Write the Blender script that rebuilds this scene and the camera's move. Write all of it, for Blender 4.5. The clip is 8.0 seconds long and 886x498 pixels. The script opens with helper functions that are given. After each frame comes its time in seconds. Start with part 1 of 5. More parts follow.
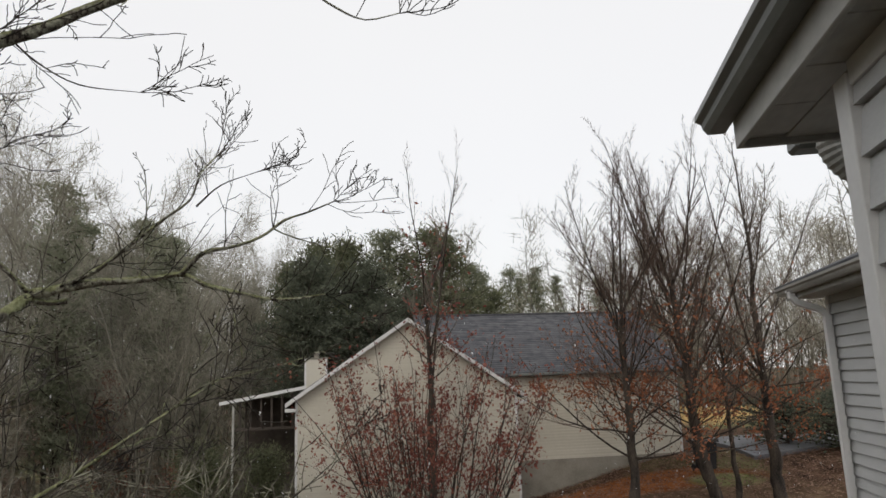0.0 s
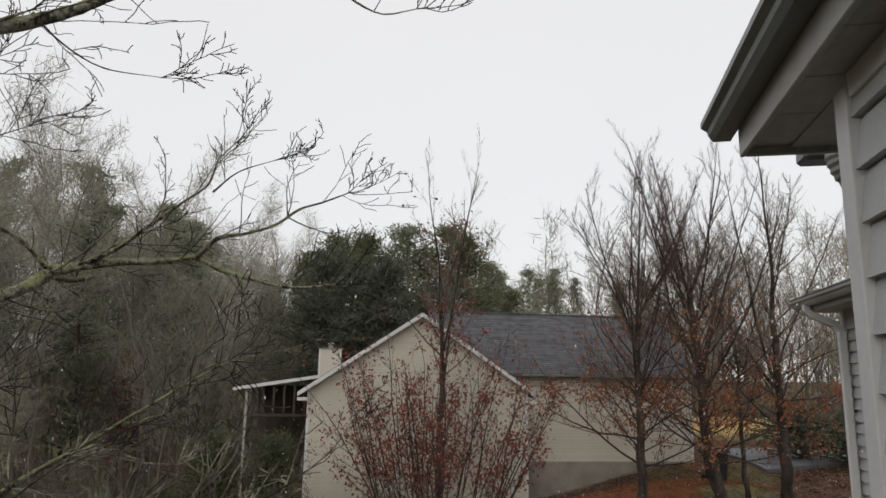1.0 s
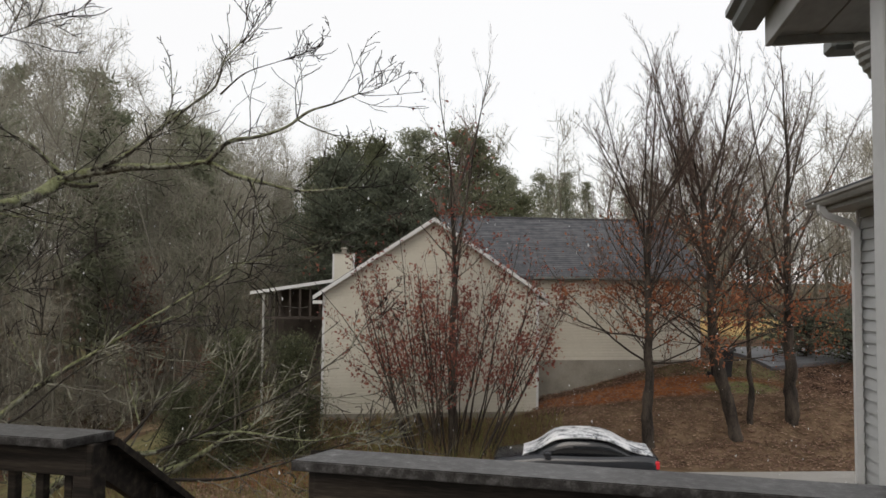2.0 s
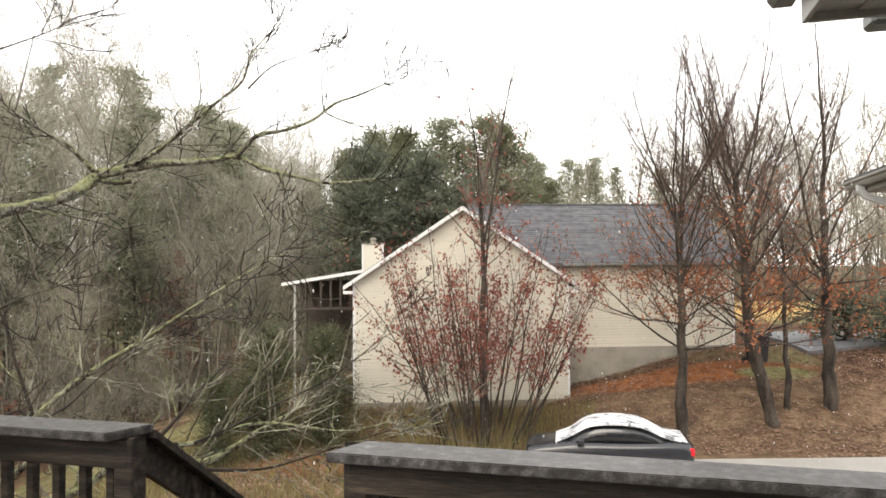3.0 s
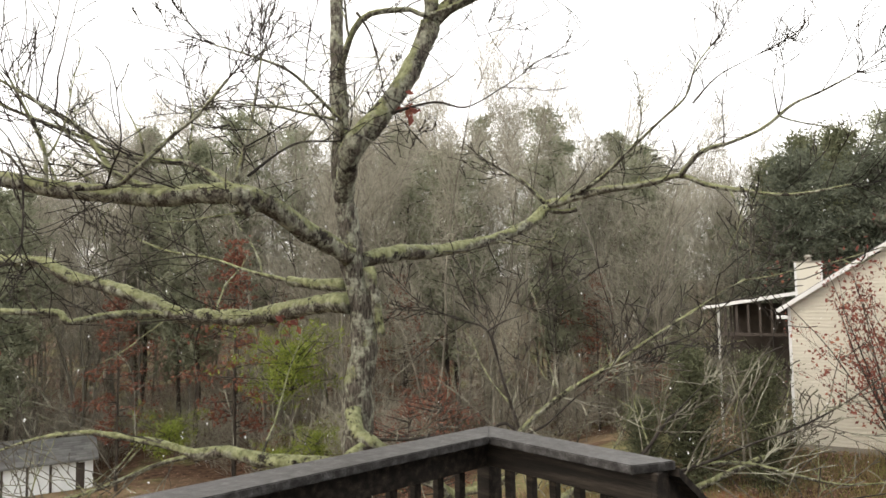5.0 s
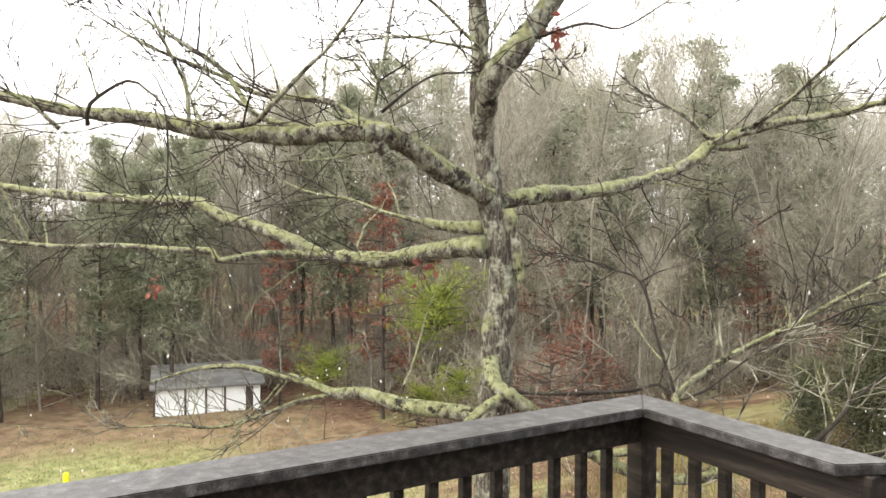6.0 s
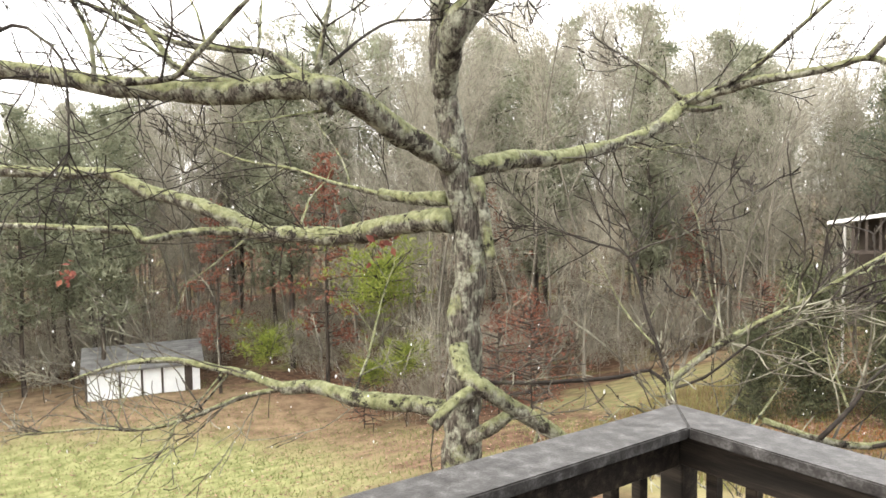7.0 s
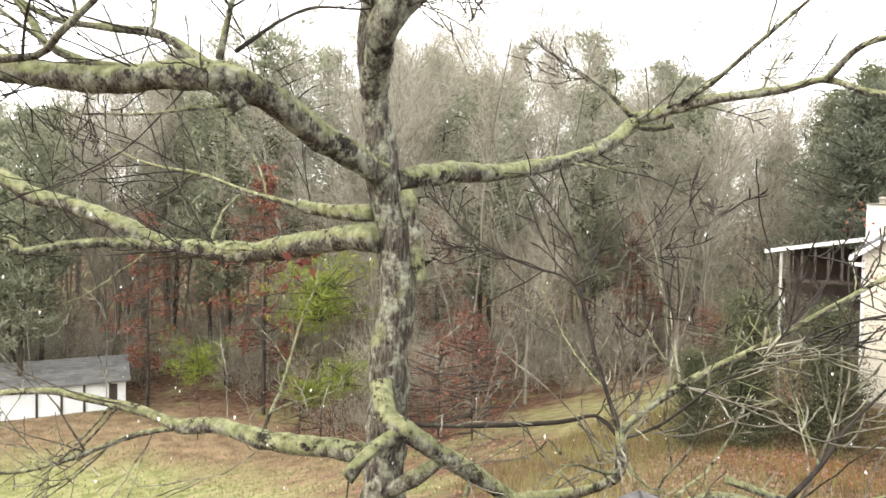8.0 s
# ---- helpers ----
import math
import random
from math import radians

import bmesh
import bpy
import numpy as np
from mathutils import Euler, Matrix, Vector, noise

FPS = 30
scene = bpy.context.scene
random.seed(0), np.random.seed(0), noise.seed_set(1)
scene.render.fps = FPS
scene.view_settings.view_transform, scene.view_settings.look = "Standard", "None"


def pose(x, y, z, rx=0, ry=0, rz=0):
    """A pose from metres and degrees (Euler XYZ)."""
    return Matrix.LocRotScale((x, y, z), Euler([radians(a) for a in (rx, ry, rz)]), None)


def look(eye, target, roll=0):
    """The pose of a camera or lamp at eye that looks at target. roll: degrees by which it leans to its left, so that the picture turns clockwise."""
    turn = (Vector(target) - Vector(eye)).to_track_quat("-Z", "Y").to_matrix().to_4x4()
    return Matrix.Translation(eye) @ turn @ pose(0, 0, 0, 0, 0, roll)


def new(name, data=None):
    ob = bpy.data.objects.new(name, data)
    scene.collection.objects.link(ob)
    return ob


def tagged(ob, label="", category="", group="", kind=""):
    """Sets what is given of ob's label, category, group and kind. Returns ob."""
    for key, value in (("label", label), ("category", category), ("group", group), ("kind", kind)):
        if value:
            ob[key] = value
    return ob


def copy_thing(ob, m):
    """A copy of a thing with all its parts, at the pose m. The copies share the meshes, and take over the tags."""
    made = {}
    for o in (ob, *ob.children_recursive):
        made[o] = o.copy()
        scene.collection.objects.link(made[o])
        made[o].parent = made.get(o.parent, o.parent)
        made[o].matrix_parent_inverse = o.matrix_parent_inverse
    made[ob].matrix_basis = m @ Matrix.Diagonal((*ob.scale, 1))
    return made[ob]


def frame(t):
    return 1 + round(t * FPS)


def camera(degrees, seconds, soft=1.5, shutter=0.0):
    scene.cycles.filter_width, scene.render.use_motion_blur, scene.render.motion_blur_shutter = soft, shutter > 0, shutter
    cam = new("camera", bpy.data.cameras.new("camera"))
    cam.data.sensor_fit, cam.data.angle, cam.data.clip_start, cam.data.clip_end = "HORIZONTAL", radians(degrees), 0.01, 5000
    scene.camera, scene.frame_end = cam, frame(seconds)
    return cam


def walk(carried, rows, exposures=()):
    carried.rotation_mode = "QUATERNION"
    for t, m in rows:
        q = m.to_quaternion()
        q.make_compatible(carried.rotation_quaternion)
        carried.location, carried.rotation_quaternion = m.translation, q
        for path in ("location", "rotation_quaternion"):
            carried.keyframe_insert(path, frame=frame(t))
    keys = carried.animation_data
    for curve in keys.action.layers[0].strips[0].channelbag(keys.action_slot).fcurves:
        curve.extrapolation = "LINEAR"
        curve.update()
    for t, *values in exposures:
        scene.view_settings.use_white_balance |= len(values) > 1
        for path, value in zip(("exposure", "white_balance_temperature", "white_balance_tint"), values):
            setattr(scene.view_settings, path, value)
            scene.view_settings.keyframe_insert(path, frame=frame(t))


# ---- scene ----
cam = camera(66.6, 8.0, soft=1.6)
PATH = [
    (0, (0.135, -0.7, 6.035), (0.152, 1.264, 6.414), -2.0),
    (0.5, (0.174, -0.726, 6.027), (0.178, 1.237, 6.41), -0.2),
    (1, (0.244, -0.74, 6.015), (0.199, 1.225, 6.385), 1.0),
    (1.5, (0.278, -0.724, 5.984), (0.242, 1.256, 6.264), 2.2),
    (1.7, (0.256, -0.732, 5.982), (0.211, 1.259, 6.173), 1.5),
    (2.8, (0.215, -0.702, 5.982), (0.082, 1.293, 6.008), -0.6),
    (3, (0.224, -0.709, 5.99), (0.065, 1.283, 6.048), -0.4),
    (3.5, (0.232, -0.718, 5.989), (-0.019, 1.259, 6.151), -0.7),
    (4, (0.23, -0.745, 5.986), (-0.376, 1.153, 6.171), 0.3),
    (4.5, (0.032, -0.713, 5.984), (-0.908, 1.047, 6.115), 1.3),
    (5, (-0.257, -0.654, 6.011), (-1.487, 0.917, 6.147), -0.8),
    (5.2, (-0.33, -0.618, 6.008), (-1.661, 0.87, 6.129), -0.8),
    (6.3, (-0.679, -0.205, 6.014), (-2.23, 1.056, 5.96), 0.3),
    (6.5, (-0.82, -0.149, 5.997), (-2.334, 1.155, 5.922), 0.9),
    (7, (-1.132, 0.003, 6.035), (-2.552, 1.406, 5.918), -0.8),
    (7.5, (-1.288, 0.312, 6.026), (-2.609, 1.808, 5.899), -0.7),
    (8, (-1.461, 0.527, 6.028), (-2.766, 2.041, 5.965), 0.9),
]
walk(cam, [(t, look(eye, target, roll)) for t, eye, target, roll in PATH],
     [(0.0, -0.19, 6650, 10), (1.7, -0.38, 6650, 10), (2.2, 0.3, 6800, 10), (2.8, 1.2, 7000, 10), (3.5, 1.07, 7000, 10), (4.2, 0.80, 7000, 10), (5.2, 1.10, 6950, 10),
      (6.3, 1.84, 6850, 10), (8.0, 1.84, 6850, 10)])

# ---- world, sun ----
world = bpy.data.worlds.new("overcast_sky")
scene.world = world
world.use_nodes = True
wn, wl = world.node_tree.nodes, world.node_tree.links
wn.clear()
sky = wn.new("ShaderNodeTexSky")
sky.sky_type = "NISHITA"
sky.sun_disc = False
sky.sun_elevation, sky.sun_rotation = radians(38), radians(200)
sky.dust_density = 4.0
bg_sky = wn.new("ShaderNodeBackground")
bg_sky.inputs["Strength"].default_value = 0.03
wl.new(sky.outputs[0], bg_sky.inputs["Color"])
bg_cloud = wn.new("ShaderNodeBackground")
bg_cloud.inputs["Strength"].default_value = 1.0
cloud = wn.new("ShaderNodeTexNoise")
cloud.inputs["Scale"].default_value = 1.6
cloud.inputs["Detail"].default_value = 3.0
cramp = wn.new("ShaderNodeValToRGB")
cramp.color_ramp.elements[0].color = (0.93, 0.93, 0.94, 1)
cramp.color_ramp.elements[1].color = (1.0, 1.0, 1.0, 1)
wl.new(cloud.outputs["Fac"], cramp.inputs["Fac"])
wl.new(cramp.outputs["Color"], bg_cloud.inputs["Color"])
wadd = wn.new("ShaderNodeAddShader")
wout = wn.new("ShaderNodeOutputWorld")
wl.new(bg_sky.outputs[0], wadd.inputs[0])
wl.new(bg_cloud.outputs[0], wadd.inputs[1])
wl.new(wadd.outputs[0], wout.inputs["Surface"])
sun_data = bpy.data.lights.new("sun", "SUN")
sun_data.energy, sun_data.angle, sun_data.color = 0.6, radians(30), (1.0, 0.97, 0.93)
sun = new("sun", sun_data)
sun.matrix_world = look((0, 0, 60), (12, 34, 22))


# ---- materials ----
def material(name, stops, rough=0.8, scale=6.0, detail=6.0, stretch=(1, 1, 1), bump=0.3, fine=40.0, metal=0.0,
             per_object=0.0, per_island=0.0, dist=0.02, coords="Object", spec=0.3, thru=0.0):
    """Noise at two scales through a colour ramp, with a bump; stops: (position, colour)."""
    m = bpy.data.materials.new(name)
    m.use_nodes = True
    n, l = m.node_tree.nodes, m.node_tree.links
    bsdf = n["Principled BSDF"]
    bsdf.inputs["Roughness"].default_value = rough
    bsdf.inputs["Metallic"].default_value = metal
    bsdf.inputs["Specular IOR Level"].default_value = spec
    tc = n.new("ShaderNodeTexCoord")
    mp = n.new("ShaderNodeMapping")
    mp.inputs["Scale"].default_value = stretch
    l.new(tc.outputs[coords], mp.inputs["Vector"])
    a = n.new("ShaderNodeTexNoise")
    a.inputs["Scale"].default_value, a.inputs["Detail"].default_value = scale, detail
    b = n.new("ShaderNodeTexNoise")
    b.inputs["Scale"].default_value, b.inputs["Detail"].default_value = fine, 4.0
    l.new(mp.outputs[0], a.inputs["Vector"])
    l.new(mp.outputs[0], b.inputs["Vector"])
    mix = n.new("ShaderNodeMath")
    mix.operation = "MULTIPLY_ADD"
    mix.inputs[1].default_value, mix.inputs[2].default_value = 0.35, 0.0
    l.new(b.outputs["Fac"], mix.inputs[0])
    add = n.new("ShaderNodeMath")
    add.operation = "MULTIPLY_ADD"
    add.inputs[1].default_value = 0.65
    l.new(a.outputs["Fac"], add.inputs[0])
    l.new(mix.outputs[0], add.inputs[2])
    value = add.outputs[0]
    for amount, node, socket in ((per_object, "ShaderNodeObjectInfo", "Random"), (per_island, "ShaderNodeNewGeometry", "Random Per Island")):
        if amount:
            r = n.new(node)
            sh = n.new("ShaderNodeMath")
            sh.operation = "MULTIPLY_ADD"
            sh.inputs[1].default_value, sh.inputs[2].default_value = amount, -amount / 2
            l.new(r.outputs[socket], sh.inputs[0])
            s2 = n.new("ShaderNodeMath")
            s2.operation = "ADD"
            l.new(value, s2.inputs[0])
            l.new(sh.outputs[0], s2.inputs[1])
            value = s2.outputs[0]
    ramp = n.new("ShaderNodeValToRGB")
    els = ramp.color_ramp.elements
    while len(els) < len(stops):
        els.new(0.5)
    for e, (pos, col) in zip(els, stops):
        e.position, e.color = pos, (*col, 1)
    l.new(value, ramp.inputs["Fac"])
    l.new(ramp.outputs["Color"], bsdf.inputs["Base Color"])
    if bump:
        bp = n.new("ShaderNodeBump")
        bp.inputs["Strength"].default_value, bp.inputs["Distance"].default_value = bump, dist
        l.new(add.outputs[0], bp.inputs["Height"])
        l.new(bp.outputs[0], bsdf.inputs["Normal"])
    if thru:
        tr = n.new("ShaderNodeBsdfTranslucent")
        l.new(ramp.outputs["Color"], tr.inputs["Color"])
        ms = n.new("ShaderNodeMixShader")
        ms.inputs[0].default_value = thru
        l.new(bsdf.outputs[0], ms.inputs[1])
        l.new(tr.outputs[0], ms.inputs[2])
        l.new(ms.outputs[0], n["Material Output"].inputs["Surface"])
    return m


M_SIDING_CREAM = material("cream_vinyl_siding", [(0.3, (0.50, 0.475, 0.40)), (0.7, (0.59, 0.565, 0.485))], 0.6, 0.8, fine=9, bump=0.1, per_object=0.12)
M_TRIM_WHITE = material("white_trim_paint", [(0.3, (0.58, 0.585, 0.58)), (0.7, (0.68, 0.685, 0.68))], 0.5, 2.0, fine=30, bump=0.05)
M_SIDING_GREY = material("pale_grey_siding", [(0.3, (0.40, 0.41, 0.41)), (0.7, (0.50, 0.51, 0.51))], 0.55, 1.2, fine=30, stretch=(1, 1, 3), bump=0.08, per_object=0.1)
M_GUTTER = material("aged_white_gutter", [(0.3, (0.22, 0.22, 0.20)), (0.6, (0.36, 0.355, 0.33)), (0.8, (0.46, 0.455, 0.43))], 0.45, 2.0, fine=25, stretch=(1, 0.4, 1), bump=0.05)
M_GUTTER_DARK = material("grimy_dark_gutter", [(0.3, (0.10, 0.11, 0.10)), (0.6, (0.17, 0.18, 0.17)), (0.8, (0.30, 0.31, 0.30))], 0.4, 2.0, fine=25, stretch=(1, 0.25, 1), bump=0.1)
M_SHINGLE = material("charcoal_asphalt_shingle", [(0.3, (0.05, 0.052, 0.06)), (0.7, (0.125, 0.127, 0.135))], 0.9, 3.0, fine=60, bump=0.4, per_island=0.2)
M_CONCRETE = material("grey_block_foundation", [(0.3, (0.19, 0.175, 0.145)), (0.7, (0.32, 0.30, 0.26))], 0.9, 1.5, fine=20)
M_DARK_WOOD = material("wet_weathered_deck_wood", [(0.3, (0.005, 0.004, 0.0035)), (0.48, (0.016, 0.013, 0.011)), (0.62, (0.045, 0.036, 0.028)), (0.75, (0.11, 0.085, 0.065))], 0.62, 5.0, fine=45, stretch=(0.35, 6, 6), bump=0.5, dist=0.004, spec=0.22)
M_CAP_WOOD = material("wet_grey_rail_cap", [(0.34, (0.014, 0.013, 0.013)), (0.5, (0.042, 0.040, 0.039)), (0.64, (0.10, 0.098, 0.097)), (0.72, (0.24, 0.24, 0.24))], 0.34, 26.0, fine=140, stretch=(1, 1, 1), bump=0.6, dist=0.004, spec=0.3)
M_BARK_NEAR = bpy.data.materials.new("lichen_mottled_bark")
M_BARK_TRUNK = bpy.data.materials.new("furrowed_oak_bark")


def bark_nodes(m, lichen, moss_from, bare):
    """Dark furrowed bark, pale lichen in patches, green moss on what faces up."""
    m.use_nodes = True
    n, l = m.node_tree.nodes, m.node_tree.links
    bsdf = n["Principled BSDF"]
    bsdf.inputs["Roughness"].default_value = 0.9
    bsdf.inputs["Specular IOR Level"].default_value = 0.2
    tc = n.new("ShaderNodeTexCoord")

    def tex(scale, detail, stretch=(1, 1, 1), rough=0.6):
        mp = n.new("ShaderNodeMapping")
        mp.inputs["Scale"].default_value = stretch
        l.new(tc.outputs["Object"], mp.inputs["Vector"])
        t = n.new("ShaderNodeTexNoise")
        t.inputs["Scale"].default_value, t.inputs["Detail"].default_value, t.inputs["Roughness"].default_value = scale, detail, rough
        l.new(mp.outputs[0], t.inputs["Vector"])
        return t.outputs["Fac"]

    def ramp(src, stops):
        r = n.new("ShaderNodeValToRGB")
        while len(r.color_ramp.elements) < len(stops):
            r.color_ramp.elements.new(0.5)
        for e, (pos, col) in zip(r.color_ramp.elements, stops):
            e.position, e.color = pos, (*col, 1)
        l.new(src, r.inputs["Fac"])
        return r.outputs["Color"]

    def blend(fac, a, b):
        x = n.new("ShaderNodeMix")
        x.data_type = "RGBA"
        l.new(fac, x.inputs[0])
        l.new(a, x.inputs[6])
        l.new(b, x.inputs[7])
        return x.outputs[2]

    furrow = tex(58, 6, (1, 1, 0.14), 0.66)
    bark = ramp(furrow, [(0.36, (0.016, 0.013, 0.011)), (0.48, (0.075, 0.064, 0.052)), (0.62, (0.165, 0.147, 0.122))])
    pale = ramp(tex(30, 6), [(0.35, (0.19, 0.195, 0.145)), (0.65, (0.43, 0.435, 0.345))])
    moss = ramp(tex(18, 6), [(0.35, (0.125, 0.14, 0.055)), (0.65, (0.36, 0.38, 0.20))])
    col = blend(ramp(tex(11.0, 8, (1, 1, 0.75), 0.72), [(lichen, (0, 0, 0)), (lichen + 0.10, (0.95, 0.95, 0.95))]), bark, pale)
    geo = n.new("ShaderNodeNewGeometry")
    sep = n.new("ShaderNodeSeparateXYZ")
    l.new(geo.outputs["Normal"], sep.inputs[0])
    up = n.new("ShaderNodeMath")
    up.operation = "MULTIPLY_ADD"
    up.inputs[1].default_value = 0.20
    l.new(sep.outputs["Z"], up.inputs[0])
    l.new(tex(3.0, 7, rough=0.7), up.inputs[2])
    col = blend(ramp(up.outputs[0], [(moss_from, (0, 0, 0)), (moss_from + 0.09, (0.8, 0.8, 0.8))]), col, moss)
    col = blend(ramp(tex(7.0, 8, rough=0.75), [(bare, (0, 0, 0)), (bare + 0.05, (1, 1, 1))]), col, ramp(furrow, [(0.4, (0.010, 0.008, 0.007)), (0.6, (0.05, 0.042, 0.034))]))
    l.new(col, bsdf.inputs["Base Color"])
    bp = n.new("ShaderNodeBump")
    bp.inputs["Strength"].default_value, bp.inputs["Distance"].default_value = 1.0, 0.035
    l.new(furrow, bp.inputs["Height"])
    l.new(bp.outputs[0], bsdf.inputs["Normal"])


bark_nodes(M_BARK_NEAR, 0.46, 0.485, 0.552)
bark_nodes(M_BARK_TRUNK, 0.48, 0.57, 0.62)
M_BARK = material("grey_brown_bark", [(0.38, (0.013, 0.0105, 0.009)), (0.62, (0.078, 0.063, 0.05))], 0.9, 4.0, fine=30, stretch=(1, 1, 0.3), bump=0.6)
M_TWIG = material("brown_twigs", [(0.3, (0.10, 0.082, 0.068)), (0.7, (0.22, 0.19, 0.155))], 0.9, 0.8, fine=6, bump=0, per_island=0.3)
M_WOODS = material("bare_woods_bark", [(0.2, (0.10, 0.090, 0.073)), (0.5, (0.17, 0.157, 0.128)), (0.8, (0.255, 0.24, 0.195))], 0.95, 0.15, fine=1.5, bump=0, per_island=0.4)
M_SPRAY = material("pale_fine_twigs", [(0.2, (0.20, 0.185, 0.15)), (0.5, (0.335, 0.315, 0.258)), (0.8, (0.46, 0.44, 0.36))], 0.95, 0.15, fine=1.5, bump=0, per_island=0.4, thru=0.5)
M_PINE = material("dark_pine_needles", [(0.3, (0.068, 0.08, 0.058)), (0.7, (0.165, 0.18, 0.13))], 0.8, 0.5, fine=6, bump=0, per_island=0.4, thru=0.45)
M_LEAF_RED = material("dry_red_leaves", [(0.25, (0.14, 0.046, 0.038)), (0.6, (0.26, 0.092, 0.072)), (0.8, (0.36, 0.16, 0.105))], 0.8, 1.0, fine=8, bump=0, per_island=0.5, thru=0.45)
M_LEAF_ORANGE = material("dry_orange_leaves", [(0.25, (0.18, 0.066, 0.036)), (0.7, (0.38, 0.155, 0.08))], 0.8, 1.0, fine=8, bump=0, per_island=0.5, thru=0.45)
M_LEAF_GREEN = material("yellow_green_leaves", [(0.25, (0.11, 0.15, 0.025)), (0.7, (0.25, 0.29, 0.06))], 0.7, 1.0, fine=8, bump=0, per_island=0.5, thru=0.45)


# ---- mesh helpers ----
def part(name, bm, mat, parent=None, label=""):
    me = bpy.data.meshes.new(name)
    bm.to_mesh(me)
    bm.free()
    me.materials.append(mat)
    ob = new(name, me)
    ob.parent = parent
    if label:
        ob["label"] = label
    return ob


def raw(name, verts, faces, mat, parent=None, label="", smooth=False):
    me = bpy.data.meshes.new(name)
    me.from_pydata(verts, [], faces)
    me.materials.append(mat)
    if smooth:
        me.polygons.foreach_set("use_smooth", [True] * len(me.polygons))
    me.update()
    ob = new(name, me)
    ob.parent = parent
    if label:
        ob["label"] = label
    return ob


def thing(name, m, label, category, group="", kind=""):
    ob = new(name)
    ob.matrix_world = m
    return tagged(ob, label, category, group, kind)


def add_box(bm, x0, x1, y0, y1, z0, z1, bevel=0.0):
    r = bmesh.ops.create_cube(bm, size=1.0, matrix=Matrix.LocRotScale(((x0 + x1) / 2, (y0 + y1) / 2, (z0 + z1) / 2), None, (x1 - x0, y1 - y0, z1 - z0)))
    if bevel:
        edges = list({e for v in r["verts"] for e in v.link_edges})
        bmesh.ops.bevel(bm, geom=edges, offset=bevel, segments=1, affect="EDGES")
    return bm


def box(x0, x1, y0, y1, z0, z1, bevel=0.0):
    return add_box(bmesh.new(), x0, x1, y0, y1, z0, z1, bevel)


def prism(points, d):
    """A flat outline pushed along d."""
    bm = bmesh.new()
    a = [bm.verts.new(p) for p in points]
    b = [bm.verts.new(Vector(p) + Vector(d)) for p in points]
    n = len(a)
    bm.faces.new(a)
    bm.faces.new(b[::-1])
    for i in range(n):
        bm.faces.new((a[i], b[i], b[(i + 1) % n], a[(i + 1) % n]))
    bmesh.ops.recalc_face_normals(bm, faces=bm.faces)
    return bm


def tubes(segs, sides=3):
    """Tapered prisms for segments (p0, p1, r0, r1): vertices and faces."""
    p0 = np.array([s[0] for s in segs], float)
    p1 = np.array([s[1] for s in segs], float)
    r0 = np.array([s[2] for s in segs], float)[:, None, None]
    r1 = np.array([s[3] for s in segs], float)[:, None, None]
    d = p1 - p0
    d /= np.linalg.norm(d, axis=1, keepdims=True) + 1e-9
    ref = np.where(np.abs(d[:, 2:3]) > 0.8, np.array([[1.0, 0, 0]]), np.array([[0, 0, 1.0]]))
    u = np.cross(d, ref)
    u /= np.linalg.norm(u, axis=1, keepdims=True)
    v = np.cross(d, u)
    ang = np.arange(sides) * 2 * np.pi / sides
    ring = u[:, None, :] * np.cos(ang)[None, :, None] + v[:, None, :] * np.sin(ang)[None, :, None]
    verts = np.concatenate([p0[:, None, :] + ring * r0, p1[:, None, :] + ring * r1], axis=1).reshape(-1, 3)
    k = np.arange(sides)
    quad = np.stack([k, (k + 1) % sides, (k + 1) % sides + sides, k + sides], axis=1)
    faces = (np.arange(len(segs)) * 2 * sides)[:, None, None] + quad[None]
    return verts, faces.reshape(-1, 4)


def grow(rng, segs, tips, p, d, length, radius, level, top, up=0.15, spread=0.75, kids=4, wiggle=0.16, shrink=0.6, start=0.25, nseg=6):
    """A limb that wanders, tapers and forks; segments go to segs[level], ends to tips."""
    p, d = Vector(p), Vector(d).normalized()
    step, r = length / nseg, radius
    for i in range(nseg):
        d = (d + Vector((rng.gauss(0, wiggle), rng.gauss(0, wiggle), rng.gauss(0, wiggle) + up * 0.3))).normalized()
        q = p + d * step * rng.uniform(0.8, 1.2)
        r2 = max(radius * (1 - 0.8 * (i + 1) / nseg), 0.002)
        segs[level].append((tuple(p), tuple(q), r, r2))
        if level < top and (i + 1) / nseg > start:
            want = kids / (nseg * (1 - start))
            for _ in range(int(want) + (rng.random() < want % 1)):
                side = d.orthogonal().normalized()
                side.rotate(Matrix.Rotation(rng.uniform(0, 6.2832), 3, d))
                kd = (d * rng.uniform(0.5, 1.0) + side * spread * rng.uniform(0.7, 1.3) + Vector((0, 0, up))).normalized()
                f = 1 - 0.55 * i / nseg
                grow(rng, segs, tips, p.lerp(q, rng.random()), kd, length * shrink * f * rng.uniform(0.7, 1.2), r2 * 0.62, level + 1, top, up, spread, kids, wiggle * 1.1, shrink, 0.15, max(3, nseg - 1))
        p, r = q, r2
    tips.append((tuple(p), tuple(d)))


